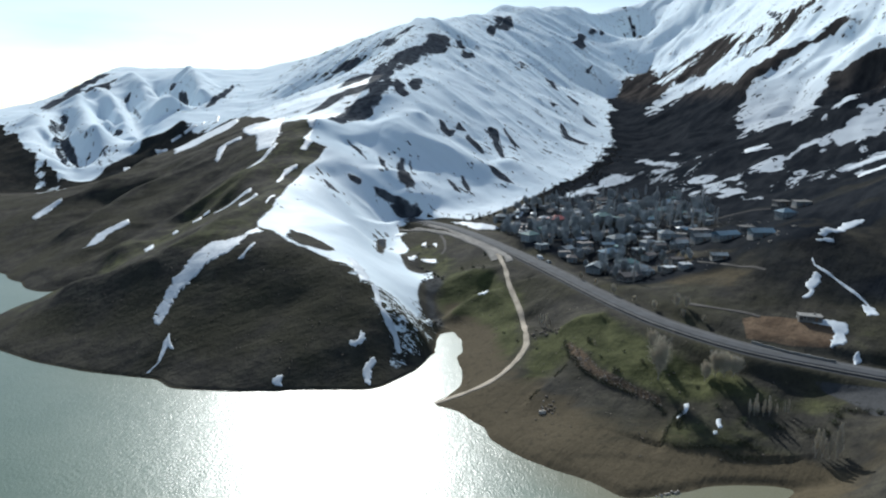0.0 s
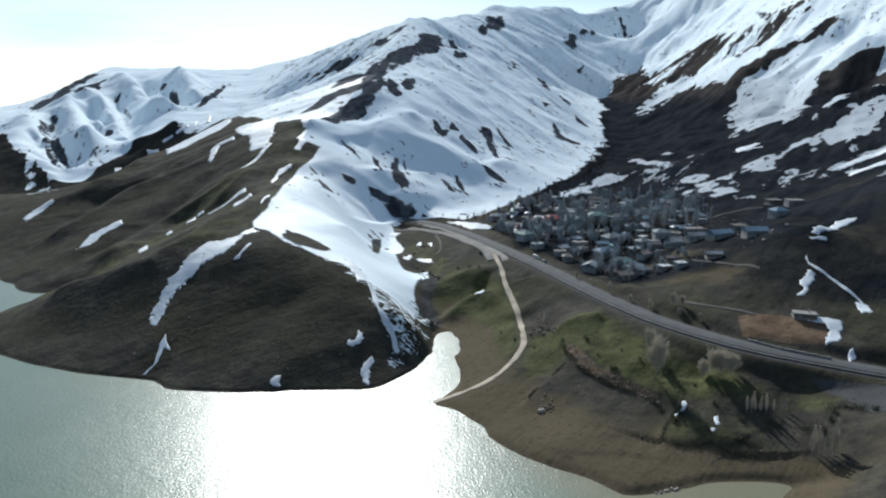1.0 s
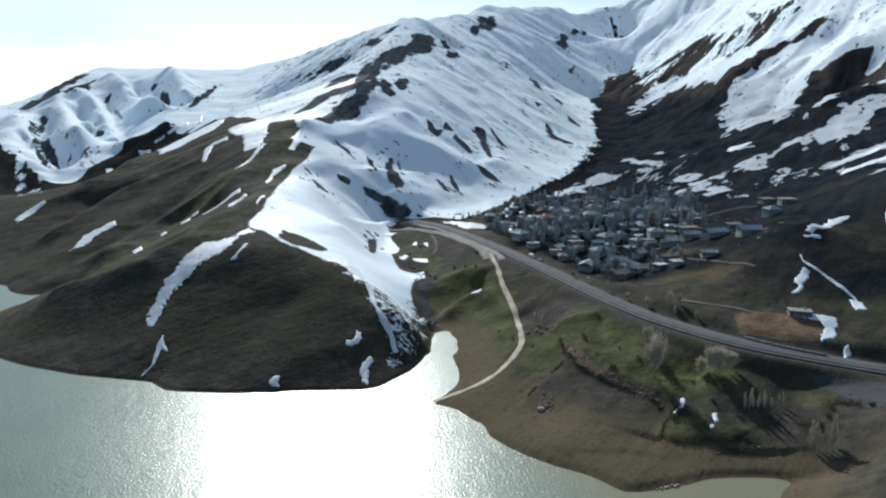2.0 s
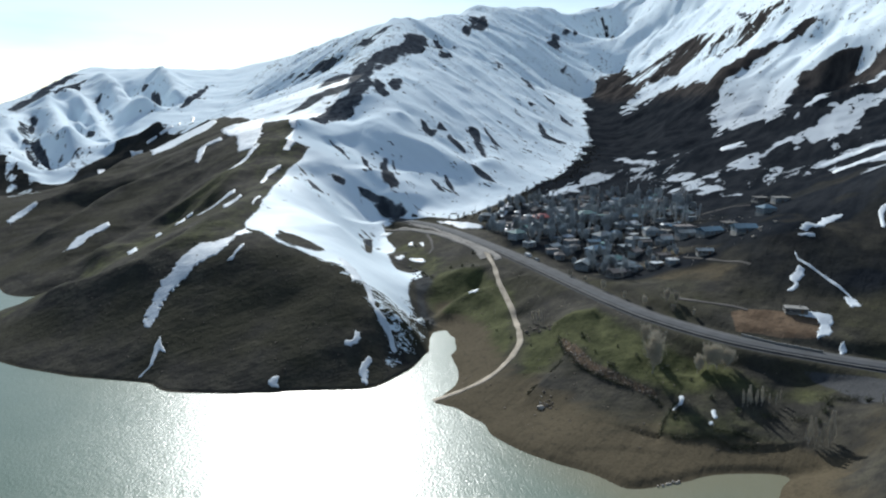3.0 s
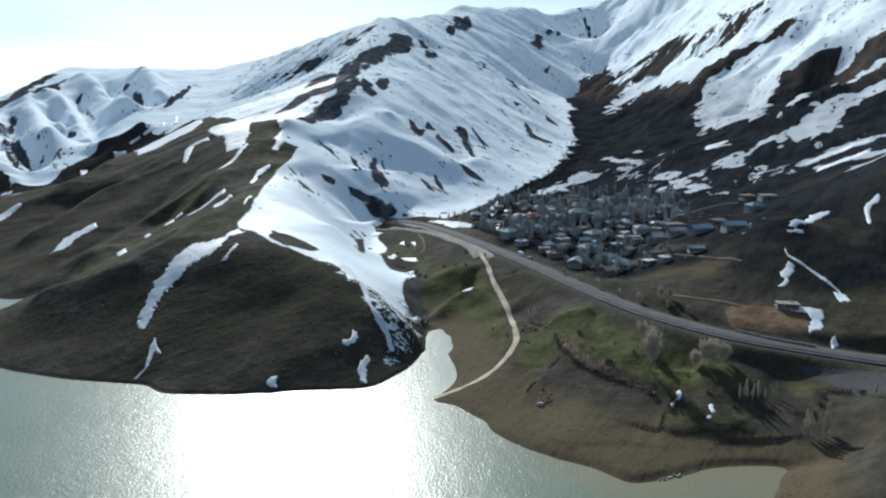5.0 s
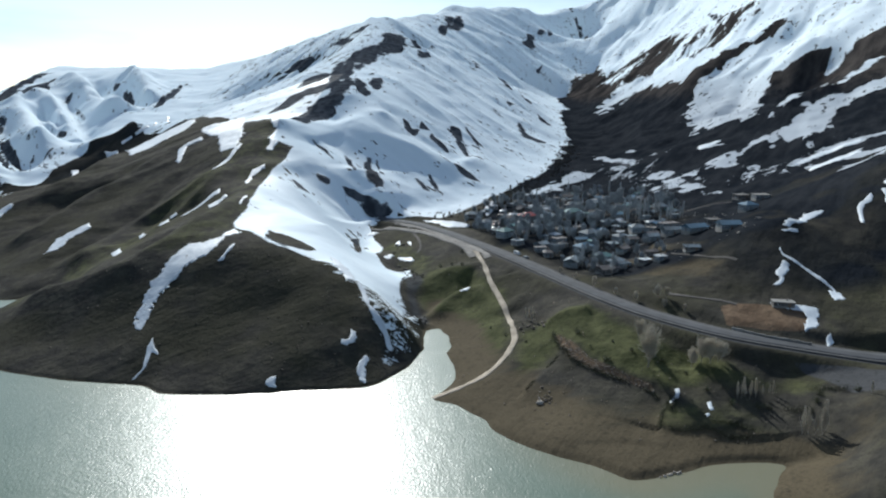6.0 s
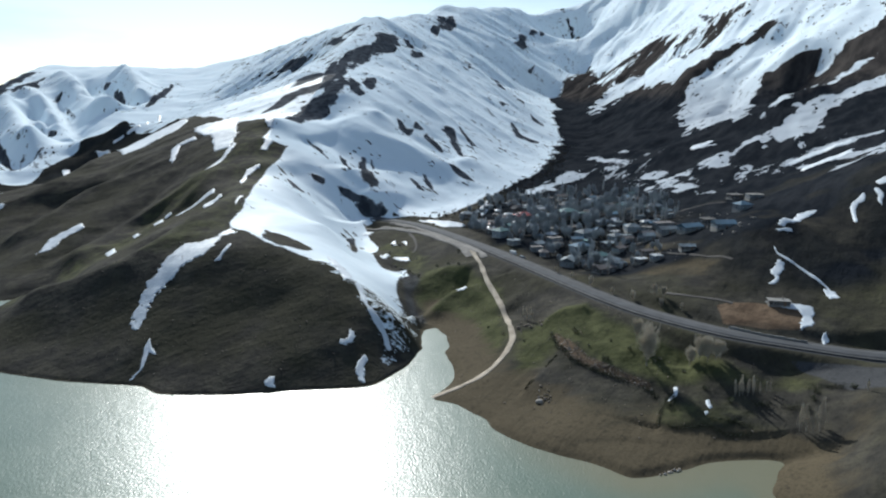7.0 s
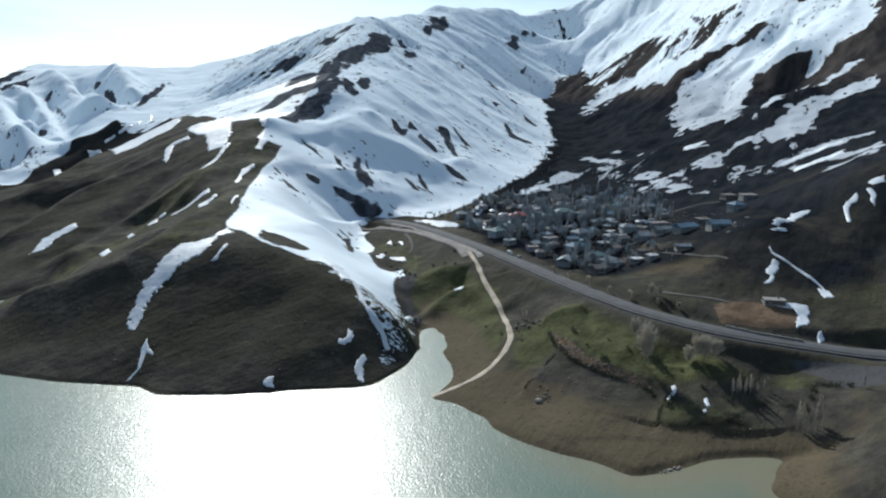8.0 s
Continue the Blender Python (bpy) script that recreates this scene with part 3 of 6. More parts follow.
ROCK_32 = [(300, 1925), (320, 1927), (247, 1420), (225, 1370)]
ROCK_33 = [(315, 1649), (333, 1615), (278, 1412)]
ROCK_34 = [(196, 1202), (216, 1224), (199, 1179)]
ROCK_35 = [(59, 815), (66, 813), (69, 786), (71, 748), (71, 709), (66, 735), (60, 773), (56, 798)]
ROCK_36 = [(-3, 759), (2, 755), (6, 738), (14, 750), (7, 721), (0, 725)]
ROCK_37 = [(20, 783), (27, 766), (16, 755)]
ROCK_38 = [(30, 759), (39, 745), (45, 722), (37, 731), (27, 740)]
ROCK_39 = [(79, 834), (86, 805), (95, 780), (84, 789)]
ROCK_40 = [(200, 1088), (190, 1005), (196, 990), (221, 997), (204, 968), (179, 952)]
ROCK_41 = [(282, 1304), (290, 1281), (287, 1229), (270, 1225)]
ROCK_42 = [(-42.8, 649.5), (-38.8, 648), (-36.5, 628.5), (-29.2, 601), (-26.3, 588.4), (-31.4, 586.1), (-39.4, 593.5), (-44.1, 625.5)]
ROCK_43 = [(-33.1, 646.2), (-29.4, 631), (-26.8, 613.4), (-31.5, 626.7)]
ROCK_44 = [(5.4, 623.5), (11.8, 616.8), (17.3, 604), (11.9, 604)]
ROCK_45 = [(20, 638.5), (25.8, 621.1), (26.2, 609), (21.3, 620)]
ROCK_46 = [(46.1, 671.9), (58.6, 676.9), (68.4, 666.9), (72.9, 654), (62.2, 654), (51.5, 664.4)]
ROCK_47 = [(-85.1, 581.7), (-74, 580.5), (-74.9, 573.6), (-81.9, 574.6)]
ROCK_48 = [(-61.7, 577.2), (-51.5, 575.4), (-43.7, 569.3), (-28.7, 572.9), (-31.2, 571.4), (-48.5, 564.5), (-57.6, 568.3)]
ROCK_49 = [(-45.8, 560), (-33.8, 570.8), (-23.6, 570), (-17.6, 563.4), (-23.7, 563.5), (-38.7, 563.3), (-43.4, 559.3)]
ROCK_50 = [(-104.8, 551.3), (-96.9, 548.1), (-87.8, 536.2), (-95, 531.9)]
ROCK_51 = [(-91, 383.7), (-83.7, 380.7), (-72.6, 373.4), (-64.9, 365.6), (-67.9, 359.6), (-79, 363.4), (-88.7, 372.4)]
ROCK_52 = [(-48.8, 492.4), (-45.6, 495.9), (-39.6, 416), (-41.6, 413.1)]
ROCK_53 = [(-96.7, 659.8), (-86.2, 650.4), (-74.8, 624.3), (-85.8, 641.6)]
ROCK_54 = [(-65.1, 652.1), (-57.6, 640.6), (-51.9, 603.8), (-60, 621.1)]
ROCK_55 = [(890, 1840), (854, 1725), (802, 1590), (825, 1676)]
ROCK_56 = [(737, 1676), (730, 1610), (686, 1484), (709, 1570)]
ROCKS = [ROCK_0, ROCK_1, ROCK_2, ROCK_3, ROCK_4, ROCK_5, ROCK_6, ROCK_7, ROCK_8, ROCK_9, ROCK_10, ROCK_11, ROCK_12, ROCK_13, ROCK_14,
    ROCK_15, ROCK_16, ROCK_17, ROCK_18, ROCK_19, ROCK_20, ROCK_21, ROCK_22, ROCK_23, ROCK_24, ROCK_25, ROCK_26, ROCK_27, ROCK_28, ROCK_29,
    ROCK_30, ROCK_31, ROCK_32, ROCK_33, ROCK_34, ROCK_35, ROCK_36, ROCK_37, ROCK_38, ROCK_39, ROCK_40, ROCK_41, ROCK_42, ROCK_43, ROCK_44,
    ROCK_45, ROCK_46, ROCK_47, ROCK_48, ROCK_49, ROCK_50, ROCK_51, ROCK_52, ROCK_53, ROCK_54, ROCK_55, ROCK_56]

# ribs and hollows that run down the slopes
WEST_RIBS = [
    [(-865, 1776), (-791, 1690), (-674, 1509), (-581, 1358), (-540, 1310)],
    [(-809, 1520), (-736, 1432), (-643, 1286), (-596, 1218), (-544, 1134)],
    [(-800, 1416), (-727, 1298), (-627, 1143), (-526, 987)],
    [(-803, 1319), (-679, 1096), (-604, 985), (-539, 922)],
    [(-755, 1915), (-622, 1647), (-523, 1413)],
]
WEST_HOLLOWS = [
    [(-786, 1604), (-687, 1418), (-615, 1294), (-558, 1188), (-523, 1119)],
    [(-743, 1398), (-670, 1286), (-591, 1156), (-540, 1068)],
    [(-779, 1342), (-688, 1160), (-645, 1069), (-581, 982), (-534, 930)],
    [(-717, 1742), (-604, 1496), (-546, 1362)],
    [(-810, 1814), (-681, 1589), (-568, 1369)],
]
SPUR_RIBS = [
    [(-128, 548), (-127, 449), (-144, 379), (-160, 352), (-206, 350), (-225, 348)],
    [(-161, 590), (-173, 548), (-188, 527), (-222, 503), (-238, 462), (-252, 432)],
    [(-235, 658), (-270, 623), (-288, 582), (-302, 531), (-325, 513)],
    [(-405, 975), (-330, 705), (-345, 625), (-382, 597)],
    [(-152, 570), (-168, 519), (-191, 481), (-215, 456), (-245, 433)],
]
SPUR_HOLLOWS = [
    [(-133, 549), (-140, 483), (-151, 424), (-172, 410), (-177, 386), (-194, 370), (-260, 419)],
    [(-153, 507), (-179, 491), (-196, 482), (-214, 448)],
    [(-198, 651), (-216, 553), (-238, 489), (-254, 462), (-266, 431)],
    [(-252, 659), (-283, 622), (-317, 601), (-329, 546)],
    [(-419, 979), (-458, 933), (-389, 699)],
]
FACE_RIBS = [
    [(-115, 673), (-82, 654), (-50, 605), (-29, 592), (-14, 562)],
    [(-100, 695), (-62, 714), (-31, 686), (-1, 677), (28, 674), (63, 660)],
    [(1, 1090), (50, 1043), (97, 973), (149, 923), (187, 835)],
    [(259, 2294), (356, 2279), (451, 2252), (527, 2214)],
]
FACE_HOLLOWS = [
    [(-114, 577), (-87, 558), (-62, 545), (-44, 531)],
    [(-90, 678), (-64, 653), (-43, 609)],
    [(116, 1920), (149, 1460), (330, 1897), (326, 1388)],
    [(-33, 784), (12, 726), (66, 694)],
]
EAST_RIBS = [
    [(788, 1279), (716, 1264), (656, 1274), (597, 1258), (506, 1117)],
    [(702, 1045), (656, 1040), (608, 1026), (491, 854)],
    [(1014, 2255), (986, 2415), (887, 2481), (680, 2355)],
    [(669, 907), (601, 883), (484, 772), (406, 729)],
    [(789, 1401), (762, 1563), (700, 1701), (590, 1681)],
]
EAST_HOLLOWS = [
    [(793, 1218), (694, 1153), (603, 1091), (465, 910)],
    [(1033, 2544), (884, 2607), (652, 2408)],
    [(690, 984), (621, 938), (479, 810)],
    [(783, 1504), (715, 1608), (652, 1773)],
]
MEADOW_RIBS = [
    [(-7.8, 379.2), (5, 393.2), (20.5, 396.8), (33.1, 384.7)],
    [(7.9, 345), (23.1, 352.7), (37.6, 358.7)],
    [(16.5, 312.6), (25.9, 318.2), (33.5, 308.1)],
    [(51.9, 297.9), (67.9, 295.1), (80.7, 291)],
    [(95.5, 226.1), (112.8, 225.1), (129.5, 218.7)],
]
MEADOW_HOLLOWS = [
    [(1.6, 349), (13.4, 355.5), (26.4, 359.6)],
    [(43.4, 335), (52.1, 314.5), (60.8, 294.4)],
    [(84.3, 214.6), (98, 207.5), (115.6, 205.1)],
    [(87.1, 240.1), (96.4, 240.2), (109.2, 237.1)],
]
# which lines, how high, how broad, where
RELIEF = [(WEST_RIBS, 36, 36), (WEST_HOLLOWS, -46, 30), (SPUR_RIBS, 6.5, 17), (SPUR_HOLLOWS, -7, 15), (MEADOW_RIBS, 4.5, 9), (MEADOW_HOLLOWS, -5.5, 8), (FACE_RIBS, 6, 24), (FACE_HOLLOWS, -6, 24), (EAST_RIBS, 16, 40), (EAST_HOLLOWS, -20, 40)]


def lattice(x, y, seed):
    """Smooth value noise from -1 to 1."""
    xi, yi = np.floor(x).astype(np.int64), np.floor(y).astype(np.int64)
    fx, fy = x - xi, y - yi
    fx, fy = fx * fx * fx * (fx * (fx * 6 - 15) + 10), fy * fy * fy * (fy * (fy * 6 - 15) + 10)

    def corner(i, j):
        h = (i * 374761393 + j * 668265263 + seed * 1442695041) & 0x7FFFFFFF
        h = ((h ^ (h >> 13)) * 1274126177) & 0x7FFFFFFF
        return ((h ^ (h >> 16)) & 0xFFFF) / 32767.5 - 1

    a, b = corner(xi, yi), corner(xi + 1, yi)
    c, d = corner(xi, yi + 1), corner(xi + 1, yi + 1)
    return (a + (b - a) * fx) * (1 - fy) + (c + (d - c) * fx) * fy


def fbm(x, y, size, octaves=4, seed=1, gain=0.5):
    total, amp = 0, 1.0
    for k in range(octaves):
        total = total + amp * lattice(x / size + 17.3 * k, y / size - 9.1 * k, seed + k)
        size, amp = size / 2, amp * gain
    return total


def smooth(v, lo, hi):
    v = np.clip((v - lo) / (hi - lo), 0, 1)
    return v * v * (3 - 2 * v)


def along(line, step):
    """Points at even steps along a line."""
    out = []
    for a, b in zip(line[:-1], line[1:]):
        a, b = np.array(a, float), np.array(b, float)
        n = max(1, int(np.hypot(*(b - a)[:2]) / step))
        out += [a + (b - a) * i / n for i in range(n)]
    return out + [np.array(line[-1], float)]


KNOTS = []
for line in (SHORE_HEADLAND, SHORE_MEADOW, SHORE_MOUND):
    KNOTS += along(line, 9)
for line in (RIDGE_MAIN, RIDGE_NOSE, VALLEY, GULLY, ROAD_LINE):
    KNOTS += along(line, 25 if line is not RIDGE_MAIN else 45)
KNOTS += along(SKYLINE, 130) + along(CREST_WEST, 80) + along(RIGHT_CREST, 200)
KNOTS += [np.array([x, y, 63 + 0.55 * (0.88 * (293 - x) + 0.47 * (y - 1103))]) for x, y in FACE_SPOTS]
# the western mountain's front rises evenly from foot to crest; the eastern side runs along the valley
for top, base in zip(CREST_WEST, FOOT_WEST):
    KNOTS += [np.array(base) + (np.array(top) - np.array(base)) * k for k in (0.0, 0.3, 0.6, 0.85)]
for y in (1480, 1660, 1850, 2050, 2250, 2450):
    base = np.interp(y, [1472, 2196, 2500], [397, 545, 607]), np.interp(y, [1472, 2196, 2500], [98, 172, 215])
    KNOTS += [np.array([base[0] + off, y, base[1] + rise], float) for off, rise in ((140, 50), (270, 130), (450, 285), (650, 475), (900, 640))]
for spots in (NOSE_FACE, UPPER_FACE, SNOW_FACE, LEFT_SPURS, LEFT_MOUNTAIN, RIGHT_SLOPE, VILLAGE, HILL_EAST, MEADOW, MOUND, LAKE_BED, FAR_SHORE, OUTER, SHORE_INLET):
    KNOTS += [np.array(p, float) for p in spots]
KNOTS = np.array(KNOTS)
_, first = np.unique(np.round(KNOTS[:, :2] / 4), axis=0, return_index=True)
KNOTS = KNOTS[np.sort(first)]


def spread(a, b):
    return np.sqrt((a[:, None, 0] - b[None, :, 0]) ** 2 + (a[:, None, 1] - b[None, :, 1]) ** 2 + 9.0)


n = len(KNOTS)
A = np.zeros((n + 3, n + 3))
A[:n, :n] = -spread(KNOTS, KNOTS) + np.eye(n) * 1.5
A[:n, n], A[:n, n + 1 : n + 3] = 1, KNOTS[:, :2] / 1000
A[n:, :n] = A[:n, n:].T
WEIGHTS = np.linalg.solve(A, np.r_[KNOTS[:, 2], 0, 0, 0])


def smooth_land(x, y):
    """The lie of the land without its roughness."""
    shape = np.shape(x)
    q = np.stack([np.ravel(x), np.ravel(y)], -1).astype(float)
    out = np.empty(len(q))
    for i in range(0, len(q), 40000):
        part_q = q[i : i + 40000]
        out[i : i + 40000] = -spread(part_q, KNOTS) @ WEIGHTS[:n] + WEIGHTS[n] + part_q @ WEIGHTS[n + 1 :] / 1000
    return out.reshape(shape)


def near_line(x, y, line):
    """Distance in plan to a line, and the line's height at the nearest point."""
    best, high = np.full(np.shape(x), 1e9), np.zeros(np.shape(x))
    for a, b in zip(line[:-1], line[1:]):
        ax, ay, bx, by = a[0], a[1], b[0], b[1]
        k = np.clip(((x - ax) * (bx - ax) + (y - ay) * (by - ay)) / ((bx - ax) ** 2 + (by - ay) ** 2 + 1e-9), 0, 1)
        d = np.hypot(x - ax - k * (bx - ax), y - ay - k * (by - ay))
        za, zb = (a[2], b[2]) if len(a) > 2 else (0, 0)
        high = np.where(d < best, za + k * (zb - za), high)
        best = np.minimum(best, d)
    return best, high


def beside(x, y, line):
    """Distance in plan to a line, and the same counted positive on its left side."""
    best, sign = np.full(np.shape(x), 1e9), np.ones(np.shape(x))
    for (ax, ay), (bx, by) in zip(line[:-1], line[1:]):
        k = np.clip(((x - ax) * (bx - ax) + (y - ay) * (by - ay)) / ((bx - ax) ** 2 + (by - ay) ** 2 + 1e-9), 0, 1)
        d = np.hypot(x - ax - k * (bx - ax), y - ay - k * (by - ay))
        left = (bx - ax) * (y - ay) - (by - ay) * (x - ax)
        sign = np.where(d < best, np.sign(left), sign)
        best = np.minimum(best, d)
    return best, best * sign


def inset(x, y, poly):
    """Metres inside an outline (negative outside)."""
    d, hit = np.full(np.shape(x), 1e9), np.zeros(np.shape(x), bool)
    for (x0, y0), (x1, y1) in zip(poly, poly[1:] + poly[:1]):
        k = np.clip(((x - x0) * (x1 - x0) + (y - y0) * (y1 - y0)) / ((x1 - x0) ** 2 + (y1 - y0) ** 2 + 1e-9), 0, 1)
        d = np.minimum(d, np.hypot(x - x0 - k * (x1 - x0), y - y0 - k * (y1 - y0)))
        hit ^= ((y0 > y) != (y1 > y)) & (x < (x1 - x0) * (y - y0) / (y1 - y0 + 1e-12) + x0)
    return np.where(hit, d, -d)


def inset_near(x, y, poly, margin):
    """As inset, worked out only near the outline."""
    p = np.array(poly)
    lo, hi = p.min(0) - margin, p.max(0) + margin
    out = np.full(np.shape(x), -float(margin))
    box = np.nonzero((x > lo[0]) & (x < hi[0]) & (y > lo[1]) & (y < hi[1]))
    out[box] = np.maximum(inset(x[box], y[box], poly), -margin)
    return out


def fall_lines(x, y):
    """Metres across and along the fall of the slopes, which mountain side it is (west spurs, main face, far west, east side, upper west flank), and how far inside it."""
    ridge = np.interp(y, [300, 389, 556, 672, 921, 1338, 1798, 3000], [-15, -110, -127, -130, -81, -90, -69, 0])
    floor = np.interp(y, [340, 548, 600, 700, 900, 1200, 1472, 2196, 3100], [0, 0, 60, 125, 205, 320, 397, 545, 870])
    split = 840 + 0.25 * (x + 400)
    zone = np.where(x > floor, 3, np.where(x > ridge, 1, np.where(y > split, np.where(x > -430, 4, 2), 0)))
    turn = np.radians(np.choose(zone, [23.5, -48.6, -80, 49, 49]))
    deep = np.minimum(np.abs(x - floor), np.where(x > floor, 1e9, np.minimum(np.abs(x - ridge), np.where(x > ridge, 1e9, np.minimum(np.abs(y - split), np.where(y > split, np.abs(x + 430), 1e9))))))
    return y * np.cos(turn) - x * np.sin(turn), x * np.cos(turn) + y * np.sin(turn), zone, deep


def crests(a, b, size, octaves, seed):
    """Sharp-backed noise, about -0.4 to 0.4."""
    return 0.38 - np.abs(fbm(a, b, size, octaves, seed, 0.45)) * 1.1


def ribbed(x, y):
    """Height added by the ribs and hollows."""
    flat_x, flat_y = np.ravel(x).astype(float), np.ravel(y).astype(float)
    out = np.zeros(len(flat_x))
    sway = fbm(flat_x, flat_y, 60, 3, 27)
    for lines, tall, wide in RELIEF:
        for line in lines:
            p = np.array(line)
            lo, hi = p.min(0) - 3.2 * wide, p.max(0) + 3.2 * wide
            near = np.nonzero((flat_x > lo[0]) & (flat_x < hi[0]) & (flat_y > lo[1]) & (flat_y < hi[1]))[0]
            if len(near):
                run = [(*q, k / (len(line) - 1)) for k, q in enumerate(line)]
                d, k = near_line(flat_x[near], flat_y[near], run)
                out[near] += tall * np.exp(-np.abs((d + sway[near] * wide * 0.3) / wide) ** 1.6) * (0.15 + 0.85 * smooth(k, 0, 0.22) * (1 - smooth(k, 0.85, 1)))
    return out.reshape(np.shape(x))


def land(x, y):
    """Height of the ground."""
    z = smooth_land(x, y)
    far = smooth(y, 380, 1500)
    rough = smooth(z, 0.3, 9)
    across, along_fall, zone, deep = fall_lines(x, y)
    warp = fbm(x, y, 160, 3, 40) * 34
    held = smooth(deep, 0, 70 + 50 * far)
    small = crests(across + warp * 0.5, along_fall * 0.16, 46, 3, 11) * np.choose(zone, [2.6, 2.4, 1.2, 4, 5]) * (0.6 + far)
    large = crests(across + warp, along_fall * 0.22, 150, 3, 15) * np.choose(zone, [5, 8, 0, 13, 14]) * np.where(zone == 0, smooth(y, 380, 560), smooth(y, 420, 1100)) * np.where(zone == 1, 1 + 1.2 * smooth(y, 1300, 2000), 1)
    large = large + np.where(zone == 2, crests(across + warp, along_fall * 0.2, 85, 2, 19) * 5, 0) * smooth(near_line(x, y, CREST_WEST)[0], 15, 170)
    hillside = smooth(z, 14, 45)
    z = z + rough * (fbm(x, y, 34, 4, 3) * 0.7 + far * fbm(x, y, 110, 5, 5) * 4) + hillside * held * (small + large) + smooth(z, 4, 20) * ribbed(x, y)
    z = z + rough * smooth(x, -20, 30) * (1 - far) * (fbm(x, y, 16, 3, 21) * 0.45 + fbm(x, y, 48, 3, 23) * 0.9)
    # scarps and old field terraces
    shore = smooth(z, 0.6, 4)
    shore = shore * smooth(near_line(x, y, TRACK)[0], 3, 14)
    for edge, drop, reach, wide in ((BANK_LINE, 2.0, 20, 3.2), (STEP_A, 1.6, 14, 1.6), (STEP_B, 1.5, 14, 1.6), (STEP_C, 1.5, 9, 1.6), (STEP_D, 1.0, 16, 1.6), (KNOLL_EDGE, -8.0, 18, 6)):
        d, side = beside(x, y, edge)
        z = z + drop * smooth(side, -wide, wide) * np.exp(-((d / reach) ** 2)) * shore - drop * 0.5 * np.exp(-((d / reach) ** 2)) * shore
    # cut bank along the meadow's shore
    z = z + np.where(x > 12, 0.5 + 0.4 * smooth(x, 45, 60), 0.3) * smooth(z, 0.02, 0.6) * (1 - smooth(z, 3, 9))
    # level bed of the highway
    d, h = near_line(x, y, HIGHWAY)
    k = 1 - smooth(d, 7.5, 16)
    return z * (1 - k) + (h - 0.5) * k

# ---- ground ----
def graded(lo, hi, mid, fine, count):
    a, b = math.asinh((lo - mid) / fine), math.asinh((hi - mid) / fine)
    return mid + fine * np.sinh(np.linspace(a, b, count))


GX = graded(-3000, 3000, 20, 190, 820)
GY = np.concatenate([np.linspace(-1500, 130, 60)[:-1], np.geomspace(130, 4200, 820)])
MX, MY = np.meshgrid(GX, GY)
MZ = land(MX, MY)


def height(x, y):
    """Height of the built ground sheet."""
    x, y = np.asarray(x, float), np.asarray(y, float)
    i = np.clip(np.searchsorted(GX, x) - 1, 0, len(GX) - 2)
    j = np.clip(np.searchsorted(GY, y) - 1, 0, len(GY) - 2)
    u, v = (x - GX[i]) / (GX[i + 1] - GX[i]), (y - GY[j]) / (GY[j + 1] - GY[j])
    return (MZ[j, i] * (1 - u) + MZ[j, i + 1] * u) * (1 - v) + (MZ[j + 1, i] * (1 - u) + MZ[j + 1, i + 1] * u) * v


def mesh_of(name, co, faces, material, soft=False):
    """A mesh from arrays of corners and quads or triangles."""
    me = bpy.data.meshes.new(name)
    co, faces = np.asarray(co, np.float32), np.asarray(faces, np.int32)
    k = faces.shape[1]
    me.vertices.add(len(co)); me.vertices.foreach_set("co", co.ravel())
    me.loops.add(faces.size); me.loops.foreach_set("vertex_index", faces.ravel())
    me.polygons.add(len(faces)); me.polygons.foreach_set("loop_start", np.arange(len(faces), dtype=np.int32) * k)
    if soft:
        me.polygons.foreach_set("use_smooth", np.ones(len(faces), bool))
    me.update(calc_edges=True)
    me.materials.append(material)
    return me


def sheet(name, xs, ys, zs, material):
    w, h = len(xs), len(ys)
    co = np.stack([np.tile(xs, h), np.repeat(ys, w), np.ravel(zs)], -1)
    i = (np.arange(h - 1)[:, None] * w + np.arange(w - 1)[None]).ravel()
    return mesh_of(name, co, np.stack([i, i + 1, i + w + 1, i + w], -1), material, True)


ground_mesh = sheet("ground", GX, GY, MZ, mat_ground)
ground = tagged(new("ground", ground_mesh), "mountain land with withered grass, meadows and snowfields", "ground", kind="structure")


def layer(name, values):
    a = ground_mesh.attributes.new(name, "FLOAT", "POINT")
    a.data.foreach_set("value", np.ravel(values).astype(np.float32))


across, along_fall, zone, deep = fall_lines(MX, MY)
fall = ground_mesh.attributes.new("fall", "FLOAT_VECTOR", "POINT")
fall.data.foreach_set("vector", np.stack([across, along_fall, 0 * across], -1).astype(np.float32).ravel())
streak = fbm((MX - MY) * 0.7, (MX + MY) * 0.1, 45, 4, 61)
chop = fbm(MX, MY, 17, 4, 62)
snow = inset(MX, MY, FIELD_MAIN) + fbm(MX, MY, 60, 4, 63) * smooth(MY, 500, 1200) * 9
for field, wild in ((FIELD_EAST_TOP, 22), (FIELD_EAST_LOBE, 10), (FIELD_EAST_CHUTE, 14), (FIELD_EAST_CAP, 14), (FIELD_EAST_STRIP, 6), *((line, 8) for line in DRIFTS)):
    snow = np.maximum(snow, inset_near(MX, MY, field, 100) - 0.3 * wild + (0.6 * streak + 0.8 * chop) * wild)
snow = np.clip(snow, -60, 60)
mottle_far, mottle_fine = smooth(MY, 560, 1300) * 20 + np.where(zone == 3, smooth(MY, 520, 800) * 42, 0), np.zeros_like(MX)
crag = np.zeros_like(MX)
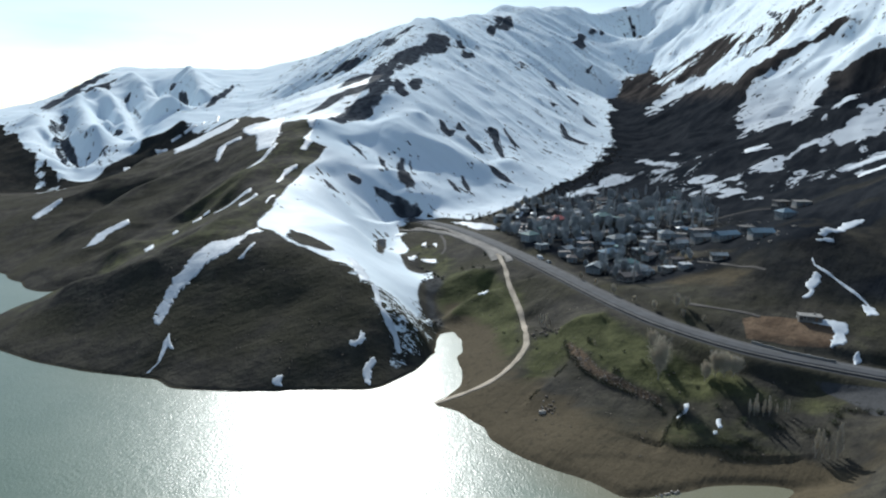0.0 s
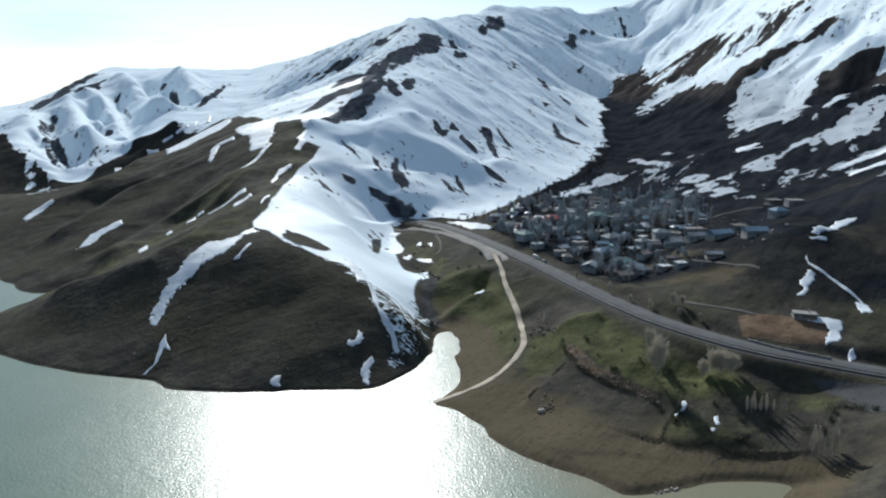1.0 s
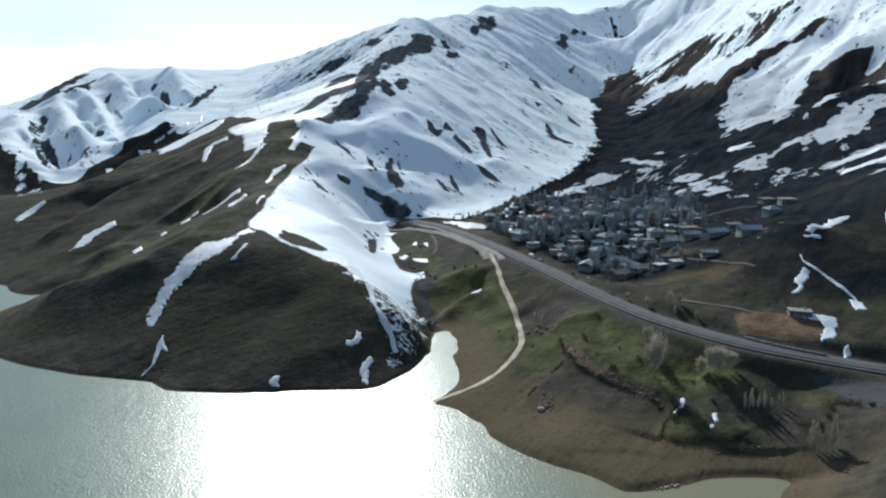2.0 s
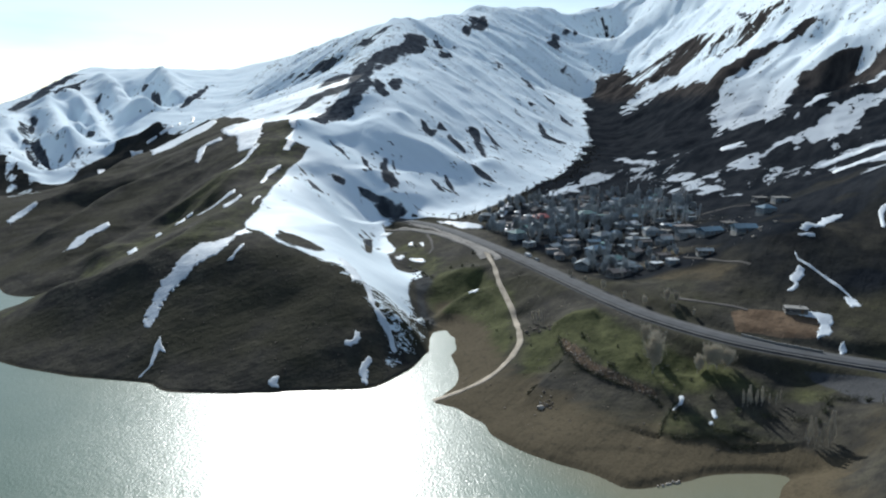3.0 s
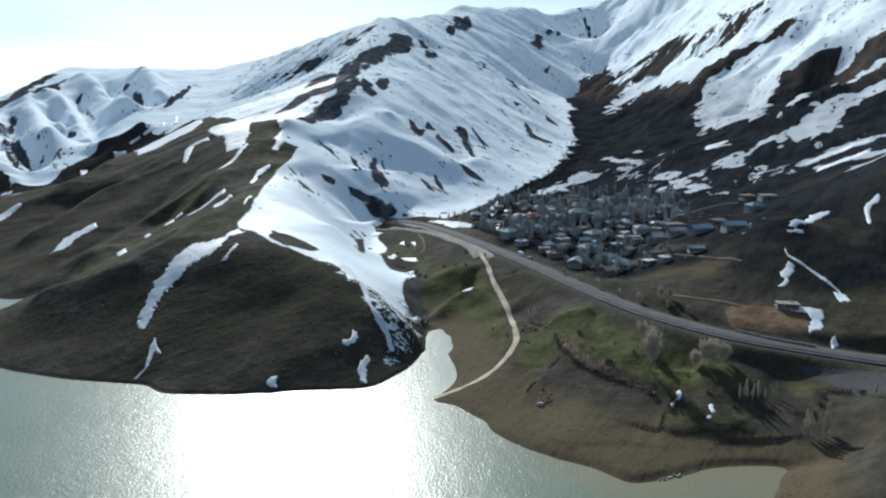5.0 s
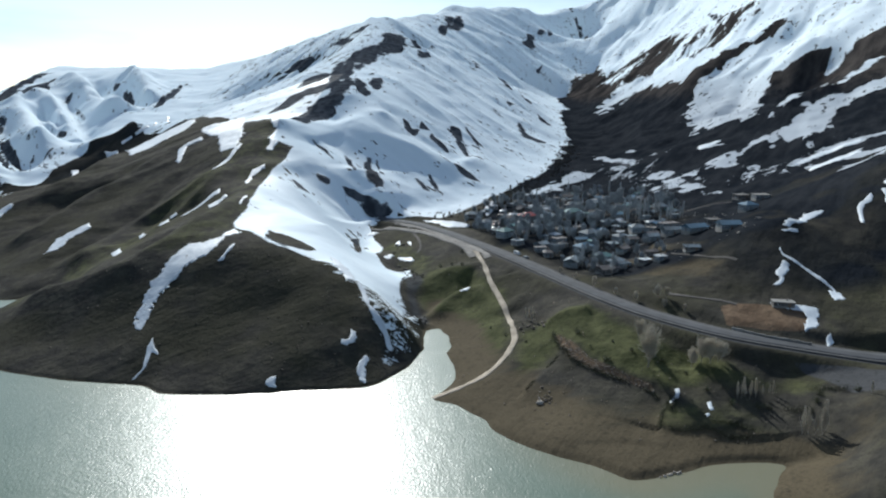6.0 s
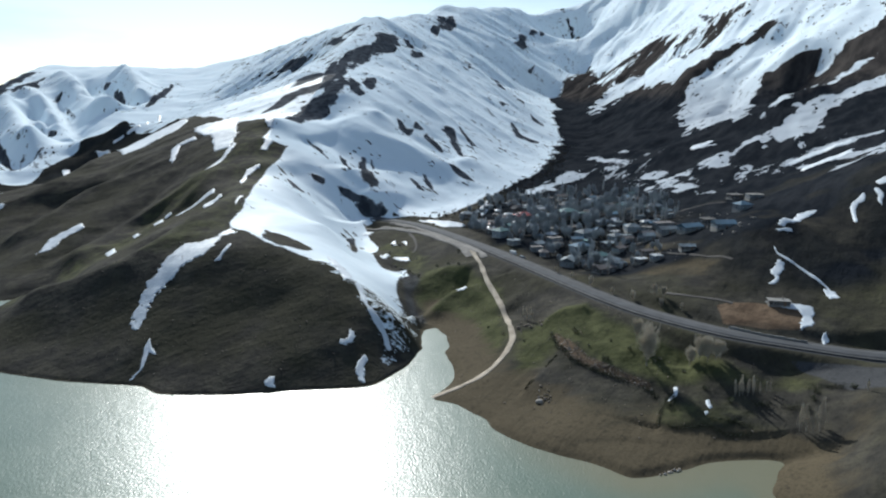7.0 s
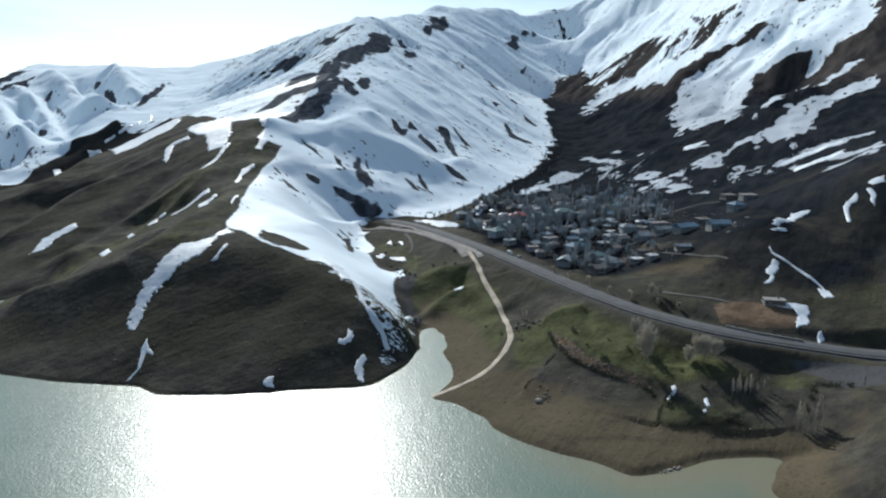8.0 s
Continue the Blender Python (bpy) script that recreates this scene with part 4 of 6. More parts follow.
for hole in ROCKS:
    d = inset_near(MX, MY, hole, 60)
    size = float(np.clip(0.5 * d.max(), 1.5, 10))
    snow = np.minimum(snow, -d - 0.6 * size + size * 0.5 * fbm(MX, MY, 26, 3, 71))
    crag = np.maximum(crag, smooth(d, -size * 1.5, 0))
    mottle_far = np.maximum(mottle_far, smooth(d, -size * 2, 0) * size * 7)
for patchy, level, coarse, fine in ((MOTTLE_NOSE, -0.3, 0, 34), (MOTTLE_VALLEY, -5.0, 66, 3), (MOTTLE_EAST, -7.0, 66, 3), (MOTTLE_WEST, -1.5, 40, 0)):
    d = inset(MX, MY, patchy)
    k = smooth(d, -6 if fine > 5 else -25, 4)
    base = (level - 2.8 * (1 - smooth(d, 0, 14)) if fine > 5 else level) * k - 60 * (1 - k)
    snow = np.maximum(snow, base)
    mottle_far, mottle_fine = np.maximum(mottle_far, coarse * k), np.maximum(mottle_fine, fine * k)
d = inset(MX, MY, MOTTLE_BROW)
snow = np.where(d > 0, np.clip(snow, -4, 3) + streak * 14, snow)
mottle_far = np.maximum(mottle_far, smooth(d, -30, 10) * 90)
layer("snow", snow); layer("mottle_far", mottle_far); layer("mottle_fine", mottle_fine); layer("crag", np.maximum(crag * smooth(MY, 430, 520), 0.5 * np.maximum(0.6 * smooth(inset(MX, MY, GULLY_ROCKS), -5, 4), smooth(inset(MX, MY, RIM_ROCKS), -3, 3))))
layer("speck", (0.25 * smooth(MY, 400, 450) + 0.75 * smooth(MY, 560, 900)) * np.where(zone == 2, 30, 60))
# green cut down on the east side, painting the shade of a hollow
meadow = (1 - 0.6 * smooth(MX, 104, 126)) * np.maximum.reduce([smooth(inset(MX, MY, p), -6, 8) for p in (GREEN_A, GREEN_B)] + [0.45 * smooth(inset(MX, MY, GREEN_C), -10, 10), 0.6 * smooth(inset(MX, MY, GULLY_ROCKS), -3, 8)])
crest = 1 - smooth(near_line(MX, MY, RIDGE_NOSE + RIDGE_MAIN[5:10])[0], 4, 40)
layer("rocky", np.where((zone == 1) | (zone == 4), smooth(MZ, 120, 260), 0) * (0.4 + 0.6 * smooth(fbm(MX, MY, 130, 3, 95), -0.2, 0.5)) + np.where(zone == 4, 1.1, 0))
layer("green", meadow * 0.95 + crest * 0.42 + smooth(MX, 0, 30) * (1 - smooth(MY, 350, 480)) * 0.12)
east = smooth(MX, -10, 10)
layer("earth", east * (1 - smooth(MZ, 2.5, 8)) * 0.85 + smooth(inset(MX, MY, STONE_BANK), -3, 3) * 0.7 + smooth(inset(MX, MY, MOUND_EARTH), -8, 6) * 0.5 + smooth(inset(MX, MY, EARTH_V), -6, 6) * 0.65
      + (1 - smooth(MZ, 0.2, 1.2)) * 0.6)
layer("clay", np.maximum(smooth(inset(MX, MY, PIT), -1.5, 1.5), smooth(inset(MX, MY, STONE_BANK), -3.5, 1.5) * 0.55))
# dark weight: rock, plus cloud shade painted over the east side and village
slate_shade = np.where(zone == 3, np.maximum(smooth(MY, 400, 560) * smooth(MX, 50, 150), (0.6 + 0.4 * smooth(fbm(MX, MY, 40, 3, 99), -0.3, 0.3)) * smooth(MX, 125, 175) * smooth(MY, 262, 300)), 0) + np.where((zone == 2) | (zone == 4), 0.55, 0) + np.where(zone == 1, smooth(MY, 580, 660), 0) + np.where(zone == 0, 0.3 * smooth(MY, 400, 600) * smooth(deep, 0, 25), 0)
FACE_TURF = [(-128, 300), (-100, 272), (-60, 264), (-22, 272), (-10, 300), (-40, 322), (-72, 350), (-105, 374), (-128, 345)]
slate_shade = np.maximum(slate_shade, smooth(inset(MX, MY, FACE_TURF), -16, 12) * (0.2 + 0.2 * fbm(MX, MY, 26, 4, 93)))
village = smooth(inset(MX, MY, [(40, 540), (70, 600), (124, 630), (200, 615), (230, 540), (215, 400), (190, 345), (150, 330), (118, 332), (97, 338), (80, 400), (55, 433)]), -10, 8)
slate_shade = np.maximum(slate_shade, village * (0.75 - 0.6 * smooth(fbm(MX, MY, 30, 3, 97), 0.2, 0.6)))
layer("scree", np.where(zone == 3, smooth(MZ, 95, 210) * smooth(deep, 0, 60), 0))
layer("calm", smooth(deep, 2, 30))
layer("slate_shade", slate_shade)
# grey of cloud shade for snow, fading out uphill on the east side
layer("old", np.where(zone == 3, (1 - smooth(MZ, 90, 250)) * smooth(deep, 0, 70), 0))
layer("gravel", np.maximum.reduce([smooth(inset(MX, MY, GRAVEL), -2, 2), 1 - smooth(near_line(MX, MY, HIGHWAY)[0], 6, 9)]))

LX, LY = GX[::4], GY[GY < 1000][::4]
lake_mesh = sheet("water", LX, LY, np.zeros(len(LX) * len(LY)), mat_water)
silt = lake_mesh.attributes.new("silt", "FLOAT", "POINT")
silt.data.foreach_set("value", (smooth(MZ[: len(GY[GY < 1000])][::4, ::4], -6, -0.5) * smooth(LX, 0, 60)[None]).astype(np.float32).ravel())
lake = tagged(new("water", lake_mesh), "milky green reservoir water glittering in low sun", "lake", kind="structure")


# ---- snow patches ----
def draped(name, outline, material, thick=0.16, ragged=0.3, steep=0.35):
    """A thin ragged-edged layer that lies on the ground."""
    xy = np.array(outline)
    lo, hi = xy.min(0) - 2, xy.max(0) + 2
    dist = float(np.hypot(*xy.mean(0)))
    step = max(0.35, dist / 900, float(max(hi - lo)) / 220)
    xs, ys = np.arange(lo[0], hi[0] + step, step), np.arange(lo[1], hi[1] + step, step)
    px, py = np.meshgrid(xs, ys)
    span = np.roll(xy, -1, 0) - xy
    area = abs(float(np.sum(xy[:, 0] * np.roll(xy[:, 1], -1) - np.roll(xy[:, 0], -1) * xy[:, 1]))) / 2
    breadth = 2 * area / float(np.hypot(*span.T).sum())
    d = inset(px, py, outline) + (fbm(px, py, 2.0, 4, 81, 0.65) * 0.7 + fbm(px, py, 6, 2, 83) * 0.7) * min(2.2, ragged * breadth * min(1.0, breadth / 2)) - 0.06 * breadth
    thick = thick + dist / 2600
    z = height(px, py) + np.clip(d * steep, -0.8 - thick, thick) + np.where(d > 0, fbm(px, py, 6, 3, 85) * 0.07, 0)
    w = len(xs)
    ok = np.maximum.reduce([d[:-1, :-1], d[1:, :-1], d[:-1, 1:], d[1:, 1:]]) > -step
    j, i = np.nonzero(ok)
    a = j * w + i
    quads = np.stack([a, a + 1, a + w + 1, a + w], -1)
    used, back = np.unique(quads, return_inverse=True)
    co = np.stack([px.ravel(), py.ravel(), z.ravel()], -1)[used]
    mid = Vector(co.mean(0))
    mid.z = float(co[:, 2].min())
    ob = new(name, mesh_of(name, co - np.array(mid), back.reshape(-1, 4), material, True))
    ob.location = mid
    return ob


def snow_patch(outline):
    big = max(np.ptp(np.array(outline), 0))
    ob = draped("snow_patch", outline, mat_snow, 0.12, 0.26 if big < 17 else 0.17, 0.7)
    says = "long drift of old white snow in a hillside gully" if big > 35 else "small leftover patch of old snow on grass"
    return tagged(ob, says, "snow patch", "leftover snow patches")


snow_patch([(-111.9, 385.2), (-119.1, 372.1), (-124.1, 366.3), (-133.4, 364.7), (-140.9, 348.6), (-144.5, 336.1), (-145.9, 325.3),
    (-144.8, 311.9), (-145.6, 307.2), (-141.1, 304.2), (-138.5, 308.6), (-140, 318.4), (-137.1, 327.4), (-132.1, 335.2), (-128.4, 343.2),
    (-122.4, 349.2), (-118.5, 352.1), (-116.9, 358), (-110.9, 372), (-107.4, 378)])
snow_patch([(-131.9, 297.2), (-132.7, 291.8), (-131.8, 283.8), (-130.9, 279.1), (-134.5, 273.7), (-132.6, 274), (-129.3, 280.4), (-129.5, 288.4),
    (-125.7, 286.5), (-129, 290.9)])
snow_patch([(-36.3, 327.6), (-32.5, 323.8), (-28.9, 308.6), (-23.6, 300.8), (-20.2, 295.1), (-18, 286.4), (-20.1, 285.1), (-22.3, 292.5), (-26.8, 298.6), (-32.3, 309.9)])
snow_patch([(-55.1, 363.8), (-47.7, 360.4), (-39.7, 341), (-36.3, 327.6), (-41.5, 326.3), (-48, 339.4)])
snow_patch([(-443, 985.5), (-419.5, 975.3), (-353.6, 816.4), (-439.7, 978.9)])
snow_patch([(-423, 996.8), (-410.7, 1008.5), (-405.9, 1001.8), (-417.9, 989.6)])
snow_patch([(-406.4, 1011), (-394.1, 1031.5), (-388.2, 1021.7), (-402.6, 1004.7)])
snow_patch([(-471.8, 939.9), (-462.7, 942.3), (-352, 712.1), (-467.8, 932.4)])
snow_patch([(-154, 479), (-143.8, 494.2), (-141.1, 488.6), (-150.6, 471.3)])
snow_patch([(-196.8, 494.3), (-188.1, 494.2), (-184.1, 485), (-187.6, 471.9)])
snow_patch([(-209.4, 440.2), (-206.9, 448.4), (-197.9, 430.1), (-199.2, 419.8)])
snow_patch([(-205.2, 476.5), (-202.8, 482.3), (-196.9, 468.4), (-200.6, 466.8)])
snow_patch([(-188.4, 497.7), (-182.7, 497.1), (-180.7, 493.2), (-185.2, 489.5)])
snow_patch([(-118.4, 426.9), (-120.3, 457.6), (-117.7, 451.2), (-117, 423.8)])
snow_patch([(-384.7, 1029.3), (-460.3, 1316.3), (-451, 1304.5), (-376.3, 1014.9)])
snow_patch([(-37.5, 290.6), (-35.2, 288.9), (-34, 285.5), (-35.8, 282.1), (-39.3, 280.5), (-42.3, 281.5), (-41.4, 283.7), (-39.3, 283.2),
    (-37.9, 285.3), (-38.6, 288.2)])
snow_patch([(-30.4, 277.8), (-29, 275.1), (-30.6, 272.1), (-29.4, 268.5), (-30.7, 265.7), (-30.2, 262.1), (-33, 262.5), (-32.7, 265.4),
    (-35.1, 267.5), (-33.5, 270.7), (-33.2, 273.9), (-31.5, 275.2)])
snow_patch([(-73.2, 262.9), (-71.5, 264.4), (-69.1, 264.6), (-69.4, 262.1), (-68.3, 260), (-71.1, 259.5), (-72.8, 260.9)])
snow_patch([(-273.5, 472.8), (-275.8, 501), (-264.3, 510.4), (-259.4, 519.3), (-253.5, 511.2), (-260.9, 497.8), (-266.4, 477.9)])
snow_patch([(-380.9, 582.9), (-384.9, 603.4), (-368.8, 612.7), (-362.6, 606), (-369, 585.1), (-370.2, 568.4)])
snow_patch([(-223.4, 628.6), (-231.1, 662.4), (-223.6, 677.8), (-213.5, 683.8), (-209.1, 677.3), (-224.1, 668.3), (-217.3, 630), (-218.9, 622.9)])
snow_patch([(-240, 773), (-216, 772), (-188, 779), (-163.5, 658.4), (-161, 611.3), (-177.7, 613.2), (-196.5, 674.4), (-211.4, 687)])
snow_patch([(-174.6, 571.5), (-165.4, 596), (-161.1, 623.3), (-156.3, 614.1), (-162.8, 584.7), (-169.8, 563.1)])
snow_patch([(-410, 976), (-339, 885), (-306, 880), (-283, 895), (-266, 850), (-275, 769), (-297, 738), (-308, 732)])
snow_patch([(-175.7, 487.4), (-163.3, 497.9), (-151.8, 508.3), (-149.6, 499.9), (-160.7, 488.7), (-171.7, 481.4)])
snow_patch([(-148.2, 460.9), (-139.3, 481.9), (-135.1, 473.8), (-141.3, 448.5)])
snow_patch([(-136.5, 524.5), (-134.6, 548.2), (-125.3, 557.2), (-124.6, 550.6), (-132.1, 536), (-131.3, 508.3)])
snow_patch([(-130.3, 617.5), (-122.6, 618.5), (-125.4, 594.8), (-131.8, 596.4)])
snow_patch([(-140.3, 672.8), (-133.3, 695.6), (-128.2, 651.4), (-135.8, 656.8)])
snow_patch([(-112.4, 346.3), (-107.6, 361.6), (-106, 360.3), (-109.4, 346.7)])
snow_patch([(22.3, 378.3), (28.1, 377.5), (28.3, 361.9), (21.9, 362.4)])
snow_patch([(-25.3, 446), (-19.5, 457.2), (-16.1, 450.2), (-21.3, 442.5)])
snow_patch([(-15.3, 448.8), (-4.3, 445.2), (-2.8, 438), (-13.2, 440.7)])
snow_patch([(-16.1, 488.7), (-12.5, 492.7), (-10.7, 478.5), (-15.1, 479.5)])
snow_patch([(-7.2, 483.7), (-3.3, 481.7), (-3.5, 470.4)])
snow_patch([(-41, 510.5), (-34.2, 521.9), (-27.7, 523.1), (-32.9, 514)])
snow_patch([(198.7, 333.9), (205.8, 338.2), (228, 357.6), (240.1, 358.5), (238.9, 355), (225.1, 347.8), (214.3, 336.1), (201.2, 330)])
snow_patch([(197.5, 330), (206.9, 329.1), (204.8, 326.4), (197.4, 327.6)])
snow_patch([(177, 300.7), (179.6, 301.3), (185.7, 307.4), (186, 302.8), (183.9, 298), (178.4, 295), (177.6, 291.6), (172.2, 288), (170.5, 289.9),
    (175.5, 294.8)])
snow_patch([(190.6, 321.6), (188.9, 315.9), (187.8, 311.8), (189.8, 306.9), (191.6, 302.4), (194.4, 292.7), (196.6, 282.7), (195.8, 276.5),
    (194.3, 275.8), (195.2, 282.6), (192.8, 290.9), (190.2, 300.9), (188.3, 305.3), (186.7, 310.7), (187.7, 315.3)])
snow_patch([(193.7, 282.5), (197.5, 277.9), (193.9, 270.6), (189.9, 272.5)])
snow_patch([(160.4, 275.5), (166.2, 272.7), (172.4, 269.9), (178.1, 267.6), (175.4, 260.8), (168.2, 252.5), (161.6, 249.8), (161.4, 251.9),
    (168.9, 259.7), (169.5, 265), (164, 268.8)])
snow_patch([(168, 246.1), (171.6, 248.1), (170.2, 243.3), (165.9, 240.8)])
snow_patch([(263.3, 350.9), (260.9, 345.7), (257.5, 341.4), (254.4, 342), (250.8, 339.3), (247.5, 333.7), (243.5, 327.6), (242.4, 328.8),
    (245.8, 335.9), (249.4, 342.6), (253.3, 345.8), (257.5, 347)])
snow_patch([(272.6, 354.3), (277.4, 354.4), (280.4, 351.2), (276.9, 346), (273.2, 347.8), (270.4, 348.5), (271, 351.6)])
snow_patch([(267.4, 348.6), (269.1, 347.7), (267.9, 341), (264.7, 337.1), (260.3, 331.9), (261.6, 336), (264.1, 340.8)])
snow_patch([(94.4, 228.9), (95.7, 228.2), (94.8, 224.7), (92.4, 221.5), (89.4, 218.8), (87.2, 216.9), (87.9, 219.9), (90.5, 222.1), (92.6, 224)])
snow_patch([(100.9, 215.4), (102.8, 216), (101.6, 212.8), (101.5, 210.8), (99.8, 210), (99.7, 212)])
snow_patch([(97.2, 209.2), (98.9, 209.5), (98.4, 207.6), (96.9, 207.2)])
snow_patch([(341.2, 552.2), (368.3, 567.3), (387.6, 569.5), (415.4, 562.5), (409.3, 553.8), (379.6, 557.3), (344.2, 548.7)])
snow_patch([(338.7, 520.9), (372.2, 525.2), (391, 528.5), (381.4, 515.4), (351.1, 495.7), (314.1, 480.4)])
snow_patch([(336, 721), (361, 726), (365, 718), (342, 707), (334, 712)])
snow_patch([(8.6, 537.4), (25.4, 533.7), (48.3, 530), (48.3, 522.7), (27.9, 507.9), (19.6, 521.5)])
snow_patch([(63.5, 561.7), (70.4, 591.6), (79.4, 603.5), (74.4, 572.2), (66.3, 553)])


# ---- highway and track ----
def ribbon(line, half, step, lift, offset=0.0, follow=True, across=5):
    """A strip along a line: corners and quads."""
    p = np.array(along([q if len(q) > 2 else (*q, 0) for q in line], step))
    for _ in range(6):
        p[1:-1] = (p[:-2] + 2 * p[1:-1] + p[2:]) / 4
    t = np.gradient(p[:, :2], axis=0)
    side = np.stack([t[:, 1], -t[:, 0]], -1) / np.linalg.norm(t, axis=1)[:, None]
    rows = []
    for k in np.linspace(-half, half, across):
        q = p[:, :2] + side * (k * (1 + (0.22 * fbm(p[:, 0], p[:, 1], 7, 2, 33)[:, None] if follow else 0)) + offset)
        rows.append(np.c_[q, (height(q[:, 0], q[:, 1]) if follow else p[:, 2]) + lift])
    co = np.stack(rows, 1).reshape(-1, 3)
    i = (np.arange(len(p) - 1)[:, None] * across + np.arange(across - 1)[None]).ravel()
    return co, np.stack([i, i + 1, i + across + 1, i + across], -1)


def strip(name, line, half, step, lift, material, parent=None, offset=0.0, follow=True, wall=0.8):
    co, quads = ribbon(line, half, step, lift, offset, follow)
    n_all, across = len(co), 5
    rows = n_all // across
    low = np.concatenate([co[::across], co[across - 1 :: across]]) - np.array([0, 0, wall])
    r = np.arange(rows - 1)
    left = np.stack([r * across, (r + 1) * across, n_all + r + 1, n_all + r], -1)
    right = np.stack([(r + 1) * across + across - 1, r * across + across - 1, n_all + rows + r, n_all + rows + r + 1], -1)
    ob = new(name, mesh_of(name, np.concatenate([co, low]), np.concatenate([quads, left, right]), material))
    ob.parent = parent
    return ob


road = tagged(strip("road", HIGHWAY, 3.9, 3, 0.12, mat_asphalt, None, 0, False), "grey asphalt highway along the valley slope", "road", kind="structure")
for s in (-1, 1):
    strip("road_shoulder", HIGHWAY, 0.9, 3, 0.06, mat_verge, road, s * 4.8, False, 1.5)
for lane in (LANE_A, LANE_B, LANE_C, LANE_D, LANE_E):
    tagged(strip("dirt_lane", lane, 1.0, 2.5, 0.2, mat_lane, None), "brown dirt lane between village gardens", "track", kind="structure")
track = tagged(strip("dirt_track", TRACK, 1.35, 1.5, 0.16, mat_track, None), "pale dirt track winding down to the lake shore", "track", kind="structure")

tagged(strip("dirt_lane", OLD_ROAD, 1.8, 2.0, 0.45, mat_apron, None), "old pale dirt road beside the highway", "track", kind="structure")
for outline in (GRAVEL_TOP, GRAVEL_FORK):
    tagged(draped("gravel_apron", outline, mat_apron, 0.2, 0.2, 1.6), "pale gravel apron beside the highway", "road", kind="structure")



# ---- helpers for things ----
def part(name, mesh, parent, label="", place=None):
    ob = new(name, mesh)
    ob.parent = parent
    if place is not None:
        ob.matrix_basis = place
    return tagged(ob, label)


def thing(name, x, y, z, turn, label, category, group=""):
    ob = new(name)
    ob.matrix_basis = pose(x, y, z, 0, 0, turn)
    return tagged(ob, label, category, group)


def block(name, size, at, material, bevel=0.0, taper=1.0):
    """A box with its base centre at a given place, bevelled, narrower at the top if tapered."""
    bm = bmesh.new()
    bmesh.ops.create_cube(bm, size=1)
    for v in bm.verts:
        k = taper if v.co.z > 0 else 1
        v.co = Vector((v.co.x * size[0] * k + at[0], v.co.y * size[1] * k + at[1], (v.co.z + 0.5) * size[2] + at[2]))
    if bevel:
        bmesh.ops.bevel(bm, geom=bm.edges[:], offset=bevel, segments=2, affect="EDGES")
    me = bpy.data.meshes.new(name)
    bm.to_mesh(me)
    bm.free()
    me.materials.append(material)
    return me


def solid(name, co, faces, material):
    me = bpy.data.meshes.new(name)
    me.from_pydata(co, [], faces)
    me.update()
    me.materials.append(material)
    return me


# ---- houses ----
def roof_mesh(w, d, rise, kind, material):
    """A roof with eaves, ridge and thickness; its eaves lie at z = 0."""
    a, b, e = w / 2 + 0.5, d / 2 + 0.5, 0.18
    if kind == "flat":
        return block("roof", (w + 0.7, d + 0.7, 0.35), (0, 0, 0), material, 0.06)
    r = 0.0 if kind == "tent" else (a if kind == "gable" else max(0.0, a - b * 0.9))
    co = [(-a, -b, 0), (a, -b, 0), (a, b, 0), (-a, b, 0), (-r, 0, rise), (r, 0, rise)]
    co += [(x, y, z - e) for x, y, z in co]
    top = [(0, 1, 5, 4), (2, 3, 4, 5), (1, 2, 5), (3, 0, 4)]
    if kind == "gable":
        co[4], co[5], co[10], co[11] = (-a, 0, rise), (a, 0, rise), (-a, 0, rise - e), (a, 0, rise - e)
    under = [tuple(i + 6 for i in reversed(f)) for f in top]
    rim = [(0, 6, 7, 1), (1, 7, 8, 2), (2, 8, 9, 3), (3, 9, 6, 0)]
    return solid("roof", co, top + under + rim, material)


window_frame_mesh = block("window_frame", (1.1, 0.14, 1.25), (0, 0, 0), mat_white, 0.02)
pane_mesh = block("pane", (0.86, 0.06, 1.0), (0, 0, 0), mat_glass)
sill_mesh = block("window_sill", (1.3, 0.26, 0.08), (0, 0, 0), mat_concrete, 0.01)
door_mesh = block("door", (1.0, 0.14, 2.05), (0, 0, 0), mat_wood, 0.02)
chimney_mesh = block("chimney", (0.6, 0.6, 1.5), (0, 0, 0), mat_concrete, 0.03, 0.92)
cap_mesh = block("chimney_cap", (0.75, 0.75, 0.1), (0, 0, 1.5), mat_stone, 0.02)


